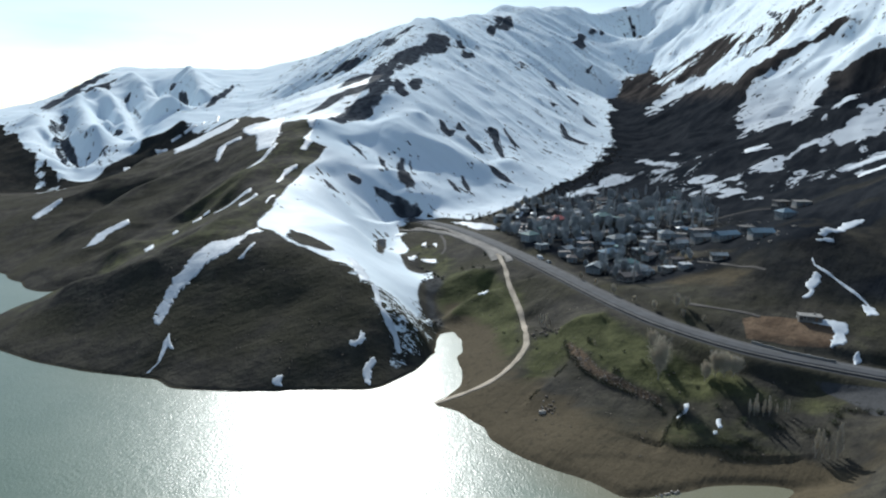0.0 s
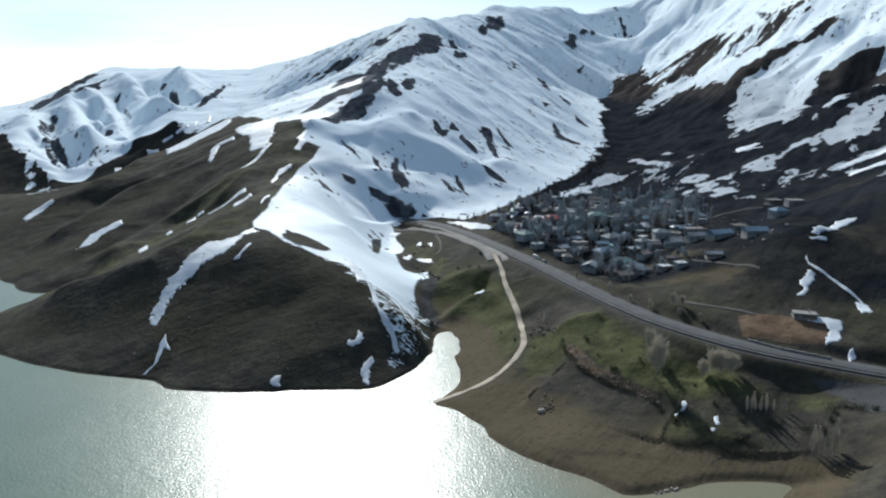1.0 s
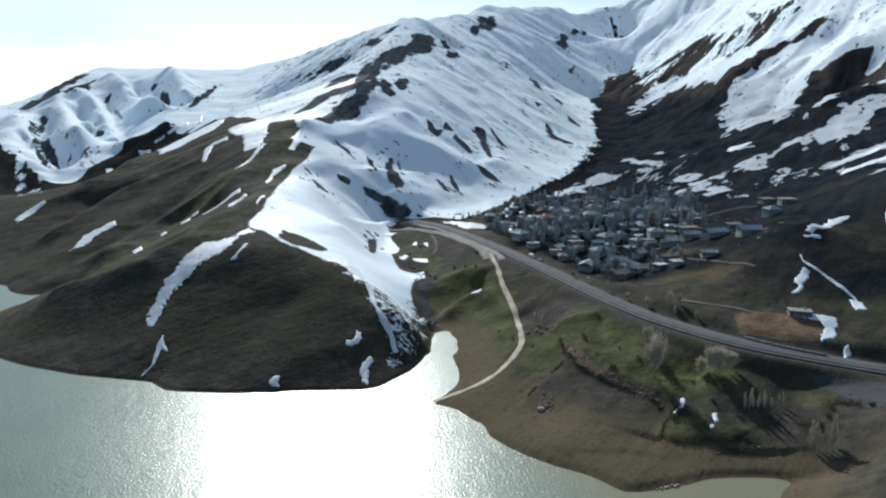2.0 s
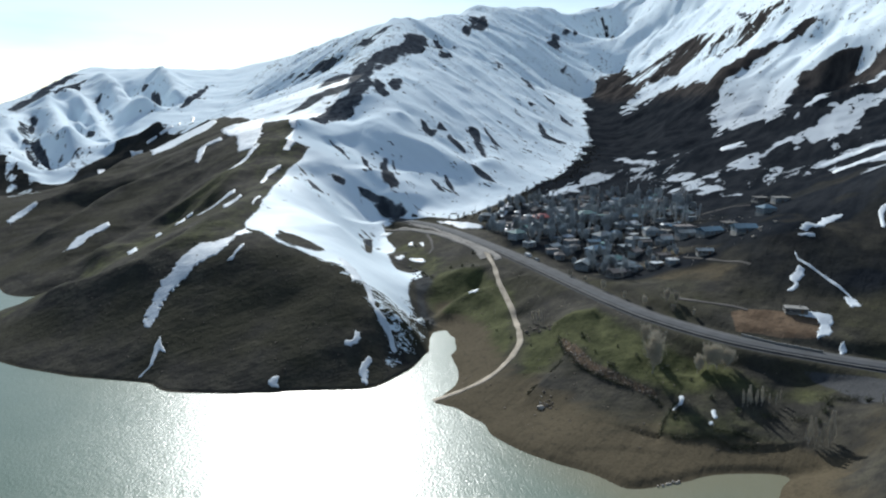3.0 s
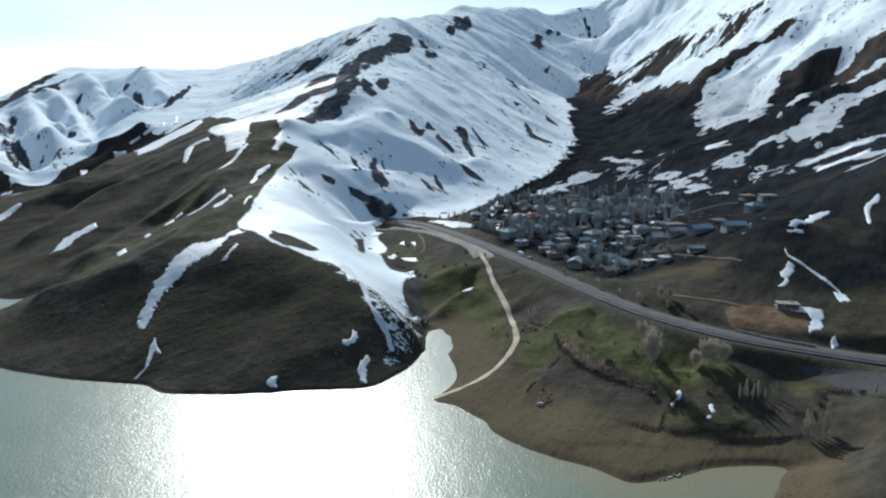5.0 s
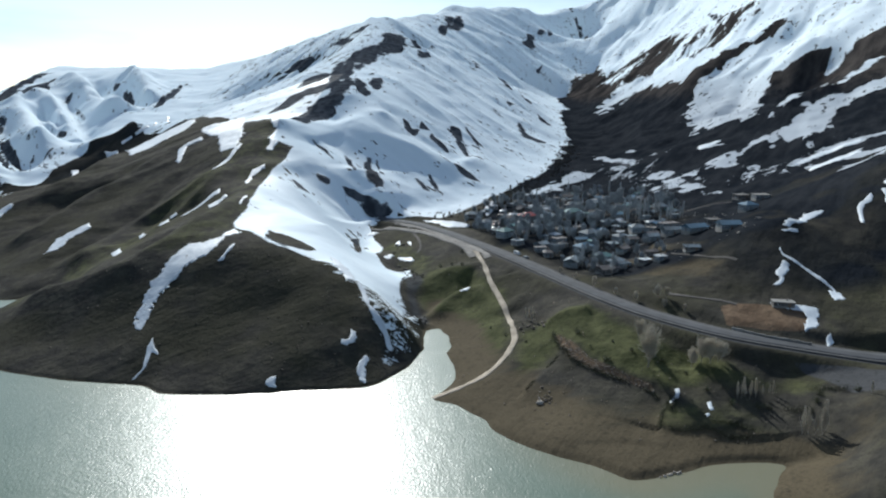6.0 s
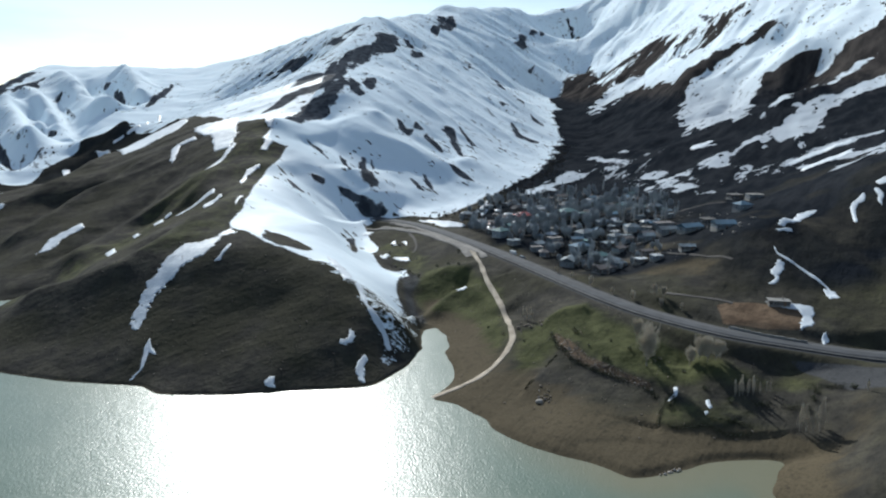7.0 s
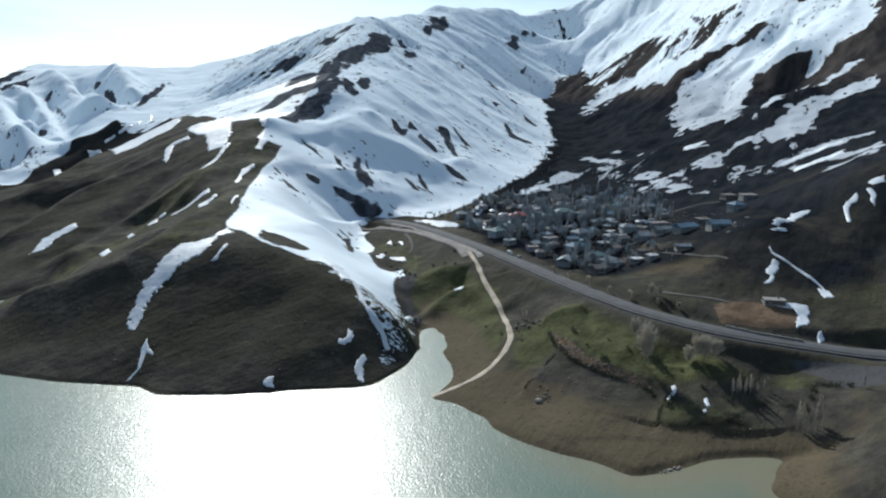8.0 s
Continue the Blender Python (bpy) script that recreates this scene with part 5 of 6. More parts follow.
def house(x, y, w, d, h, kind, roofing, walling, turn, label, storeys=1):
    z = float(height(x, y))
    low = float(min(height(x + a, y + b) for a in (-w / 2, w / 2) for b in (-d / 2, d / 2)))
    home = thing("house", x, y, z, turn, label, "house", "village houses")
    deep = z - low + 0.8
    part("wall", block("wall", (w, d, h + deep), (0, 0, -deep), walling, 0.05), home)
    part("plinth", block("plinth", (w + 0.16, d + 0.16, 0.5 + deep), (0, 0, -deep), mat_concrete, 0.04), home)
    rise = {"flat": 0, "gable": d * 0.24, "hip": d * 0.26, "tent": d * 0.3}[kind]
    roof = part("roof", roof_mesh(w, d, rise, kind, roofing), home, "", pose(0, 0, h + 0.05))
    stack = part("chimney", chimney_mesh, roof, "", pose(w * 0.2, d * 0.16, -0.1 + rise * 0.3))
    part("chimney_cap", cap_mesh, stack)
    for s in range(storeys):
        up = 0.95 + s * 2.8
        count = max(2, int(w / 3.2))
        for side in (-1, 1):
            for k in range(count):
                at = (k + 0.5) / count * w - w / 2
                if s == 0 and side < 0 and k == count // 2:
                    part("door", door_mesh, home, "", pose(at, -d / 2 - 0.03, 0.05))
                    continue
                win = part("window", window_frame_mesh, home, "", pose(at, side * (d / 2 + 0.02), up, 0, 0, 0 if side < 0 else 180))
                part("pane", pane_mesh, win, "", pose(0, -0.06, 0.12))
                part("window_sill", sill_mesh, win, "", pose(0, -0.06, -0.1))
        for side in (-1, 1):
            win = part("window", window_frame_mesh, home, "", pose(side * (w / 2 + 0.02), 0, up, 0, 0, 90 * side))
            part("pane", pane_mesh, win, "", pose(0, -0.06, 0.12))
    return home


RED, TEAL, GREYS = "house with a red tin hip roof and pale walls", "house with a teal tin roof and pale walls", "village house with a weathered grey tin roof"
BLUES, MUD, FLAT = "long house with a blue tin roof", "low mud-walled house with a rusty tin roof", "low flat-roofed house with plastered walls"
house(93.4, 508, 13, 10.5, 6, "hip", mat_red, mat_plaster, 12, RED, 2)
house(121.4, 474, 12.5, 9.5, 5.4, "hip", mat_teal, mat_plaster, -8, TEAL, 2)
house(107.5, 492, 9.5, 8, 3.4, "hip", mat_grey, mat_plaster, 20, GREYS)
house(120.5, 427, 13, 9, 4.2, "hip", mat_grey, mat_blue_wall, 25, GREYS)
house(80, 533, 9, 8, 3.2, "gable", mat_rust, mat_mud, 5, MUD)
house(71, 516, 9, 8, 3.4, "hip", mat_maroon, mat_mud, 30, "house with a dull maroon tin roof")
house(63, 444, 9.5, 8.5, 5.2, "hip", mat_teal, mat_blue_wall, 35, TEAL, 2)
house(68.5, 424, 7, 6, 3, "flat", mat_grey, mat_plaster, 30, FLAT)
house(62, 526, 8, 7, 3, "hip", mat_grey, mat_plaster, 0, GREYS)
house(51.6, 549, 9, 8, 3.2, "hip", mat_grey, mat_mud, -10, GREYS)
house(99, 571, 9, 7, 3, "gable", mat_rust, mat_mud, 15, MUD)
house(109.5, 405, 12, 8.5, 3.6, "hip", mat_blue, mat_plaster, 28, "house with a faded blue tin hip roof")
house(94.4, 379, 10.5, 8.5, 4, "gable", mat_grey, mat_plaster, 60, GREYS)
house(114.3, 379, 11, 8, 3.6, "hip", mat_teal, mat_plaster, 15, TEAL)
house(116.5, 362, 9, 7.5, 3.2, "hip", mat_grey, mat_plaster, 40, GREYS)
house(107, 350, 12, 7, 3, "gable", mat_rust, mat_mud, 20, MUD)
house(128, 402, 8, 7, 3, "flat", mat_grey, mat_mud, 10, FLAT)
house(136, 410, 9, 7, 3.2, "hip", mat_grey, mat_plaster, 22, GREYS)
house(149, 414, 9.5, 8, 3.6, "hip", mat_grey, mat_blue_wall, -5, GREYS)
house(148.6, 389, 8, 7, 3.2, "gable", mat_grey, mat_plaster, 12, GREYS)
house(169, 411, 12, 7, 3, "flat", mat_rust, mat_plaster, 8, FLAT)
house(162, 389, 12, 7, 3.2, "gable", mat_grey, mat_plaster, 5, GREYS)
house(172, 379, 14, 8, 2.8, "gable", mat_blue, mat_blue_wall, 15, BLUES)
house(184, 361, 12, 8.5, 3, "gable", mat_blue, mat_blue_wall, -4, BLUES)
house(154, 345, 8, 5, 2.4, "gable", mat_grey, mat_mud, -8, GREYS)
house(192.5, 478, 10, 8, 3.2, "hip", mat_grey, mat_plaster, 0, GREYS)
house(135.4, 344, 5.5, 5, 2.6, "flat", mat_white, mat_blue_wall, 12, "small shed with a white roof")
house(128.5, 349, 6, 4.5, 2.4, "flat", mat_white, mat_mud, 20, "small shed with a white roof")
house(164, 547, 10, 8, 3.2, "gable", mat_grey, mat_mud, 10, GREYS)
house(250, 440, 10, 8, 3.4, "flat", mat_concrete, mat_plaster, -6, FLAT)
house(247, 461, 9, 8, 3, "flat", mat_earth_roof, mat_mud, 4, FLAT)
house(219, 402, 9, 8, 4.2, "hip", mat_blue, mat_plaster, 8, "house with a faded blue tin hip roof")
house(120, 558, 10, 8, 3.2, "hip", mat_grey, mat_plaster, -15, GREYS)
house(151, 598, 10, 8, 3.2, "gable", mat_rust, mat_mud, 0, MUD)
house(187, 386, 8, 7, 3, "flat", mat_earth_roof, mat_mud, 10, FLAT)
house(87.6, 461, 9, 7.5, 3.4, "hip", mat_grey, mat_mud, 40, GREYS)
house(98.3, 428, 9, 7, 3.2, "flat", mat_rust, mat_plaster, 22, FLAT)
house(84.5, 421, 8.5, 7, 3, "gable", mat_grey, mat_plaster, 38, GREYS)
house(104, 447, 8, 7, 3, "flat", mat_earth_roof, mat_mud, 15, FLAT)
house(139, 446, 9, 7, 3, "hip", mat_grey, mat_plaster, 5, GREYS)
house(140, 480, 9, 7.5, 3, "gable", mat_rust, mat_mud, -12, MUD)
house(164, 271.5, 9, 4.5, 2.1, "flat", mat_concrete, mat_mud, -18, "long low shed with a concrete roof on bare earth")
# smaller houses and sheds fill the lanes
r = np.random.default_rng(21)
LANES = [(48, 520), (70, 585), (124, 615), (178, 600), (200, 540), (190, 440), (160, 400), (142, 360), (118, 344), (100, 352), (84, 405), (60, 440)]
spots = [(o.location.x, o.location.y) for o in scene.objects if o.name.startswith("house")]
tries = 0
while len(spots) < 160 and tries < 6000:
    tries += 1
    x, y = r.uniform(45, 200), r.uniform(340, 610)
    if inset(np.array(x), np.array(y), LANES) < 0 or min(math.hypot(x - a, y - b) for a, b in spots) < 7.4:
        continue
    spots.append((x, y))
    kind = ("hip", "gable", "flat", "gable", "flat")[int(r.integers(5))]
    roofing, says = ((mat_grey, GREYS), (mat_rust, MUD), (mat_earth_roof, FLAT), (mat_grey, GREYS), (mat_teal, TEAL), (mat_rust, MUD), (mat_blue, BLUES), (mat_white, "small shed with a white roof"))[int(r.integers(8))]
    if kind == "flat":
        says = FLAT
    house(x, y, r.uniform(3.5, 8.5), r.uniform(3.2, 6), r.uniform(2.1, 3.3), kind, roofing, (mat_plaster, mat_mud, mat_mud, mat_blue_wall)[int(r.integers(4))], r.uniform(-20, 60), says)
HOMES = np.array([(o.location.x, o.location.y) for o in scene.objects if o.name.startswith("house")])


# ---- bare trees ----
def within_any(r, outline):
    """A random place inside an outline."""
    xy = np.array(outline)
    lo, hi = xy.min(0), xy.max(0)
    while True:
        x, y = r.uniform(lo[0], hi[0]), r.uniform(lo[1], hi[1])
        if inset(np.array(x), np.array(y), outline) > 0:
            return x, y


def tubes(segments, sides=4):
    """Tapered sticks: rows of start, end and the two radii."""
    seg = np.array(segments)
    p, q, ra, rb = seg[:, :3], seg[:, 3:6], seg[:, 6], seg[:, 7]
    ax = q - p
    ax /= np.linalg.norm(ax, axis=1)[:, None] + 1e-9
    u = np.cross(ax, np.where(np.abs(ax[:, 2:]) > 0.9, [[1.0, 0, 0]], [[0, 0, 1.0]]))
    u /= np.linalg.norm(u, axis=1)[:, None] + 1e-9
    v = np.cross(ax, u)
    ring = []
    for base, r in ((p, ra), (q, rb)):
        for k in range(sides):
            a = 2 * math.pi * k / sides
            ring.append(base + (u * math.cos(a) + v * math.sin(a)) * r[:, None])
    co = np.stack(ring, 1).reshape(-1, 3)
    first = np.arange(len(seg))[:, None] * 2 * sides
    k = np.arange(sides)
    quads = np.stack([first + k, first + (k + 1) % sides, first + sides + (k + 1) % sides, first + sides + k], -1).reshape(-1, 4)
    return co, quads


def grow(kind, tall, seed, thick=1.0, full=1.0):
    """Segments of a bare tree's trunk, limbs and twigs."""
    r = np.random.default_rng(seed)
    trunk, limbs, twigs = [], [], []
    p, lean = np.zeros(3), r.normal(0, 0.03, 2)
    axis = [p]
    for k in range(8):
        p = p + np.array([lean[0] + r.normal(0, 0.02), lean[1] + r.normal(0, 0.02), 1]) * tall / 8 * (0.98 if kind == "poplar" else 0.55)
        axis.append(p)
    girth = tall * 0.014
    for k in range(8):
        trunk.append((*axis[k], *axis[k + 1], girth * (1 - k / 9), girth * (1 - (k + 1) / 9)))
    count = int((54 if kind == "poplar" else 34) * full)
    for i in range(count):
        k = 0.1 + 0.88 * (i / count) ** 0.9 if kind == "poplar" else 0.22 + 0.78 * i / count
        start = np.array([np.interp(k * 8, range(9), [a[c] for a in axis]) for c in range(3)])
        az = i * 2.4 + r.normal(0, 0.3)
        tilt = r.uniform(0.18, 0.4) if kind == "poplar" else r.uniform(0.18, 0.75) * (1.15 - 0.45 * k)
        size = tall * (0.26 * (1.15 - k) + 0.05 if kind == "poplar" else r.uniform(0.3, 0.5))
        way = np.array([math.cos(az) * math.sin(tilt), math.sin(az) * math.sin(tilt), math.cos(tilt)])
        mid = start + way * size * 0.5
        way2 = way + np.array([0, 0, 0.35]) + r.normal(0, 0.12, 3)
        way2 /= np.linalg.norm(way2)
        end = mid + way2 * size * 0.55
        g = girth * (0.36 * (1.1 - k) + 0.08)
        limbs += [(*start, *mid, g, g * 0.65), (*mid, *end, g * 0.65, 0.025 * thick)]
        for j in range(int((9 if kind == "poplar" else 30) * full)):
            f = r.uniform(0.2, 1.0)
            base = start + (mid - start) * f * 2 if f < 0.5 else mid + (end - mid) * (f - 0.5) * 2
            off = way2 + r.normal(0, 0.38 if kind == "poplar" else 0.55, 3) + np.array([0, 0, 0.25])
            off /= np.linalg.norm(off)
            tip = base + off * size * r.uniform(0.25, 0.5)
            twigs.append((*base, *tip, 0.035 * thick, 0.014 * thick))
            if kind != "poplar" or j % 2:
                off2 = off + r.normal(0, 0.5, 3)
                off2 /= np.linalg.norm(off2)
                half = (base + tip) / 2
                twigs.append((*half, *(half + off2 * size * 0.2), 0.026 * thick, 0.012 * thick))
    return trunk, limbs, twigs


def tree(kind, tall, seed, label, twig_material, thick=1.0, full=1.0):
    """A bare tree at the origin, to be copied."""
    trunk, limbs, twigs = grow(kind, tall, seed, thick, full)
    ob = thing("poplar_tree" if kind == "poplar" else "willow_tree", 0, 0, 0, 0, label, "tree", "bare trees")
    part("trunk", mesh_of("trunk", *tubes(trunk, 6), mat_bark, True), ob)
    crown = part("crown", mesh_of("crown", *tubes(limbs, 4), mat_bark), ob)
    part("canopy", mesh_of("canopy", *tubes(twigs, 3), twig_material), crown)
    return ob


POPLAR, WILLOW = "tall slender poplar with bare pale branches", "broad bare willow with dense pale twigs"
poplars = [tree("poplar", t, 100 + i, POPLAR, mat_twig, w) for i, (t, w) in enumerate(((11, 1.7), (13, 1.7), (9, 1.6)))]
willows = [tree("willow", t, 200 + i, WILLOW, mat_twig, w) for i, (t, w) in enumerate(((11, 1.7), (9, 1.6), (13, 1.7)))]
greys = [tree("willow", t, 300 + i, "leafless grey garden tree between village houses", mat_dark_twig, 1.9, 1.0) for i, t in enumerate((9, 11, 8))]
far_poplars = [tree("poplar", t, 400 + i, "leafless grey poplar beside village houses", mat_dark_twig, 2.6, 0.7) for i, t in enumerate((12, 15))]
planted = set()


def plant(model, x, y, size=1.0, turn=0.0):
    m = pose(x, y, float(height(x, y)) - 0.15, 0, 0, turn) @ Matrix.Scale(size, 4)
    if model not in planted:
        planted.add(model)
        model.matrix_basis = m
        return model
    ob = copy_thing(model, m)
    ob.matrix_basis = m
    return ob


plant(willows[2], 88.1, 241.3, 1.3, 20)
plant(willows[0], 91.1, 260.2, 0.85, 80)
for x, y, k, s in ((106.5, 240.5, 1, 0.95), (109.5, 238.5, 0, 1.0), (112.5, 237, 2, 0.8), (115.8, 236.8, 1, 1.0), (118.5, 238.5, 0, 0.7)):
    plant(willows[k], x, y, s, x * 40)
for i, (x, y) in enumerate(((113.6, 217), (115.3, 216.9), (116.8, 217.3), (118.4, 216.5), (120.6, 216.6), (123.3, 216.4), (126, 216.6), (128, 217.5))):
    plant(poplars[i % 3], x, y, (0.6, 0.66, 0.58, 0.62, 0.6, 0.52, 0.46, 0.42)[i], 77 * i)
for i, (x, y) in enumerate(((125.2, 194.5), (126.9, 193.6), (128.4, 192.3), (130, 191), (131.4, 191.8))):
    plant(poplars[(i + 1) % 3], x, y, (0.8, 1.05, 0.75, 0.95, 0.7)[i], 50 * i)
plant(willows[1], 113.6, 295.1, 0.75, 10)
plant(willows[0], 117.5, 293, 0.5, 90)
for i, (x, y) in enumerate(((52.9, 312), (54.2, 309.5), (55.6, 308), (51.5, 313.5))):
    plant(poplars[i % 3], x, y, 0.6, 33 * i)
plant(poplars[2], 150.8, 196.5, 0.5, 0)
r = np.random.default_rng(5)
VILLAGE_EDGE = [(42, 535), (70, 596), (124, 626), (182, 612), (216, 552), (200, 430), (166, 398), (140, 355), (118, 336), (99, 342), (83, 400), (57, 433)]
made = 0
while made < 235:
    x, y = r.uniform(40, 220), r.uniform(335, 626)
    if inset(np.array(x), np.array(y), VILLAGE_EDGE) < 0 or np.hypot(HOMES[:, 0] - x, HOMES[:, 1] - y).min() < 3.9:
        continue
    if float(fbm(np.array(x), np.array(y), 45, 2, 91)) < -0.42:
        continue
    model = (greys + greys + greys + far_poplars)[int(r.integers(11))]
    plant(model, x, y, r.uniform(0.65, 1.05), r.uniform(0, 360))
    made += 1
LOWER = [(60, 430), (84, 405), (100, 352), (118, 340), (142, 352), (160, 385), (150, 430), (110, 470), (70, 520), (48, 520)]
made = 0
while made < 85:
    x, y = within_any(r, LOWER)
    if np.hypot(HOMES[:, 0] - x, HOMES[:, 1] - y).min() > 4.2:
        plant(greys[made % 3], x, y, r.uniform(0.5, 0.85), r.uniform(0, 360))
    made += 1
for i in range(26):
    plant(far_poplars[i % 2], 150 + r.uniform(0, 42), 425 + r.uniform(0, 45), r.uniform(0.7, 1.05), r.uniform(0, 360))

# trees along the upper side of the highway
for x, y, size in ((81, 357.2, 0.5), (87, 346.1, 0.4), (92.3, 328.7, 0.55), (99, 313.3, 0.45), (105, 300.9, 0.6), (114.1, 287.3, 0.5), (120.8, 279.8, 0.4)):
    plant(willows[int(x) % 3], x, y, size * 0.8, x * 31)
# poplars in a ragged row above the village
for i, (x, y, _) in enumerate(along([(69.4, 575.1, 0), (99.5, 597.1, 0), (131.8, 607.2, 0), (158.9, 576.2, 0)], 4.5)):
    plant(far_poplars[i % 2], x + r.normal(0, 4), y + r.normal(0, 6), r.uniform(0.45, 0.85), r.uniform(0, 360))


# ---- stones, walls and small things ----
def stone_mesh(name, material, seed, count=1, reach=0.0, low=0.2, high=0.6, where=None, flat=0.7):
    """Lumpy stones in one mesh, on the ground."""
    r = np.random.default_rng(seed)
    bm = bmesh.new()
    bmesh.ops.create_icosphere(bm, subdivisions=1, radius=1)
    base = np.array([v.co for v in bm.verts])
    faces = np.array([[v.index for v in f.verts] for f in bm.faces])
    bm.free()
    co, fs = [], []
    for i in range(count):
        s = low + (high - low) * r.random() ** 2.2
        lump = base * (1 + r.normal(0, 0.16, (len(base), 1))) * s * np.array([r.uniform(0.8, 1.3), r.uniform(0.7, 1.1), flat])
        a = r.uniform(0, 6.28)
        lump = lump @ np.array([[math.cos(a), -math.sin(a), 0], [math.sin(a), math.cos(a), 0], [0, 0, 1]])
        if where is not None:
            x, y = where(r)
            lump = lump + np.array([x, y, float(height(x, y)) + s * 0.2])
        co.append(lump)
        fs.append(faces + i * len(base))
    return mesh_of(name, np.concatenate(co), np.concatenate(fs), material)


def within(outline):
    xy = np.array(outline)
    lo, hi = xy.min(0), xy.max(0)

    def pick(r):
        for _ in range(400):
            x, y = r.uniform(lo[0], hi[0]), r.uniform(lo[1], hi[1])
            if inset(np.array(x), np.array(y), outline) > 0:
                return x, y
        return xy.mean(0)
    return pick


def boulder(x, y, size, material, seed, label):
    ob = new("boulder", stone_mesh("boulder", material, seed, 1, 0, size, size))
    ob.location = (x, y, float(height(x, y)) + size * 0.25)
    return tagged(ob, label, "boulder", "boulders")


boulder(40.9, 233.6, 1.5, mat_pale_stone, 1, "pale boulder lying on brown grass near the shore")
r = np.random.default_rng(9)
for i in range(22):
    boulder(44 + r.normal(0, 3.2), 236.5 + r.normal(0, 2.6), r.uniform(0.25, 0.65), mat_pale_stone if i % 6 == 0 else mat_stone, 10 + i, "rough field stone in a rubble heap on grass")
for i in range(9):
    boulder(69 + i * 0.9 + r.normal(0, 0.4), 181.2 + 0.18 * i + r.normal(0, 0.4), r.uniform(0.3, 0.75), mat_pale_stone, 40 + i, "pale stone at the edge of the water")
for i in range(14):
    boulder(52.2 + r.normal(0, 3.0), 301 + r.normal(0, 2.4), r.uniform(0.5, 1.2), mat_stone, 60 + i, "grey stone of a tumbled ruin in the meadow")
bank = new("bank_stones", stone_mesh("bank_stones", mat_stone, 3, 420, 0, 0.12, 0.5, within(STONE_BANK)))
tagged(bank, "brown and pale stones on an eroded bank", "stones", kind="stuff")
bank = new("bank_stones", stone_mesh("bank_stones", mat_pale_stone, 4, 70, 0, 0.12, 0.42, within(STONE_BANK)))
tagged(bank, "pale stones on an eroded bank", "stones", kind="stuff")
VILLAGE_PLOTS = [(105, 350), (150, 330), (200, 345), (215, 410), (190, 470), (140, 470), (110, 420)]
loose = new("rubble", stone_mesh("rubble", mat_pale_stone, 12, 130, 0, 0.3, 1.1, within(VILLAGE_PLOTS)))
tagged(loose, "pale rubble and stones lying about the village plots", "stones", kind="stuff")
HEADLAND = [(-215, 320), (-150, 285), (-110, 268), (-60, 266), (-25, 272), (-12, 300), (-40, 325), (-75, 350), (-110, 375), (-170, 360)]
loose = new("scattered_stones", stone_mesh("scattered_stones", mat_stone, 6, 300, 0, 0.12, 0.5, within(HEADLAND)))
tagged(loose, "small stones scattered over the dark headland", "stones", kind="stuff")
MEADOW_ALL = [(5, 250), (20, 232), (45, 200), (80, 195), (118, 195), (140, 225), (120, 250), (95, 285), (75, 320), (40, 400), (10, 420), (5, 350)]
loose = new("scattered_stones", stone_mesh("scattered_stones", mat_stone, 7, 420, 0, 0.12, 0.45, within(MEADOW_ALL)))
tagged(loose, "small stones scattered over the lakeside meadow", "stones", kind="stuff")


def shrub(x, y, size, seed, material=mat_shrub):
    """A low bush: stems and many small leaf clumps."""
    r = np.random.default_rng(seed)
    ob = thing("shrub", x, y, float(height(x, y)), 0, "low dark shrub growing on the meadow", "shrub", "dark shrubs")
    stems = []
    for i in range(14):
        a, t = r.uniform(0, 6.28), r.uniform(0.2, 1.0)
        stems.append((0, 0, 0, math.cos(a) * size * t, math.sin(a) * size * t, size * r.uniform(0.5, 1.1), 0.05, 0.02))
    part("stem", mesh_of("stem", *tubes(stems, 3), mat_bark), ob)
    n_leaf = 260
    c = r.normal(0, 0.42, (n_leaf, 3)) * size + np.array([0, 0, size * 0.6])
    c[:, 2] = np.abs(c[:, 2])
    a, b = r.normal(0, 0.13, (n_leaf, 3)) * size, r.normal(0, 0.13, (n_leaf, 3)) * size
    co = np.stack([c, c + a, c + b], 1).reshape(-1, 3)
    part("foliage", mesh_of("foliage", co, np.arange(n_leaf * 3).reshape(-1, 3), material), ob)
    return ob


for i, (x, y, s) in enumerate(((68, 275.6, 1.6), (73, 250.3, 1.5), (74.5, 249.5, 1.3), (150.4, 202.5, 1.4), (38.5, 300, 0.9), (33, 314, 0.8), (62, 272, 0.7), (70, 262, 0.8),
                               (85, 252, 1.1), (80, 262, 0.8), (46, 286, 0.7), (96, 246, 1.2), (102, 236, 1.0), (104, 222, 1.3), (110, 214, 1.5), (137, 205, 1.6), (133, 202, 1.3), (140, 208, 1.4),
                               (21, 402, 1.4), (27, 396, 1.2), (14, 410, 1.2), (30, 425, 1.5), (-2, 405, 1.3), (1, 398, 1.2), (-4, 415, 1.4))):
    shrub(x, y, s, 500 + i)


def retaining_wall(line, tall, label):
    ob = thing("retaining_wall", line[0][0], line[0][1], 0, 0, label, "wall")
    for a, b in zip(line[:-1], line[1:]):
        a, b = Vector((*a, 0)), Vector((*b, 0))
        mid, way = (a + b) / 2, b - a
        z = float(height(mid.x, mid.y))
        part("wall_panel", block("wall_panel", (way.length - 0.06, 0.5, tall + 1), (0, 0, -1), mat_concrete, 0.04), ob, "",
             pose(mid.x - line[0][0], mid.y - line[0][1], z, 0, 0, math.degrees(math.atan2(way.y, way.x))))
    return ob


foot = np.array(along([(132.5, 258, 0), (142.5, 248.5, 0), (158, 240.5, 0)], 4.0))[:, :2]
retaining_wall([tuple(p) for p in foot], 1.5, "low grey concrete wall beside the highway")


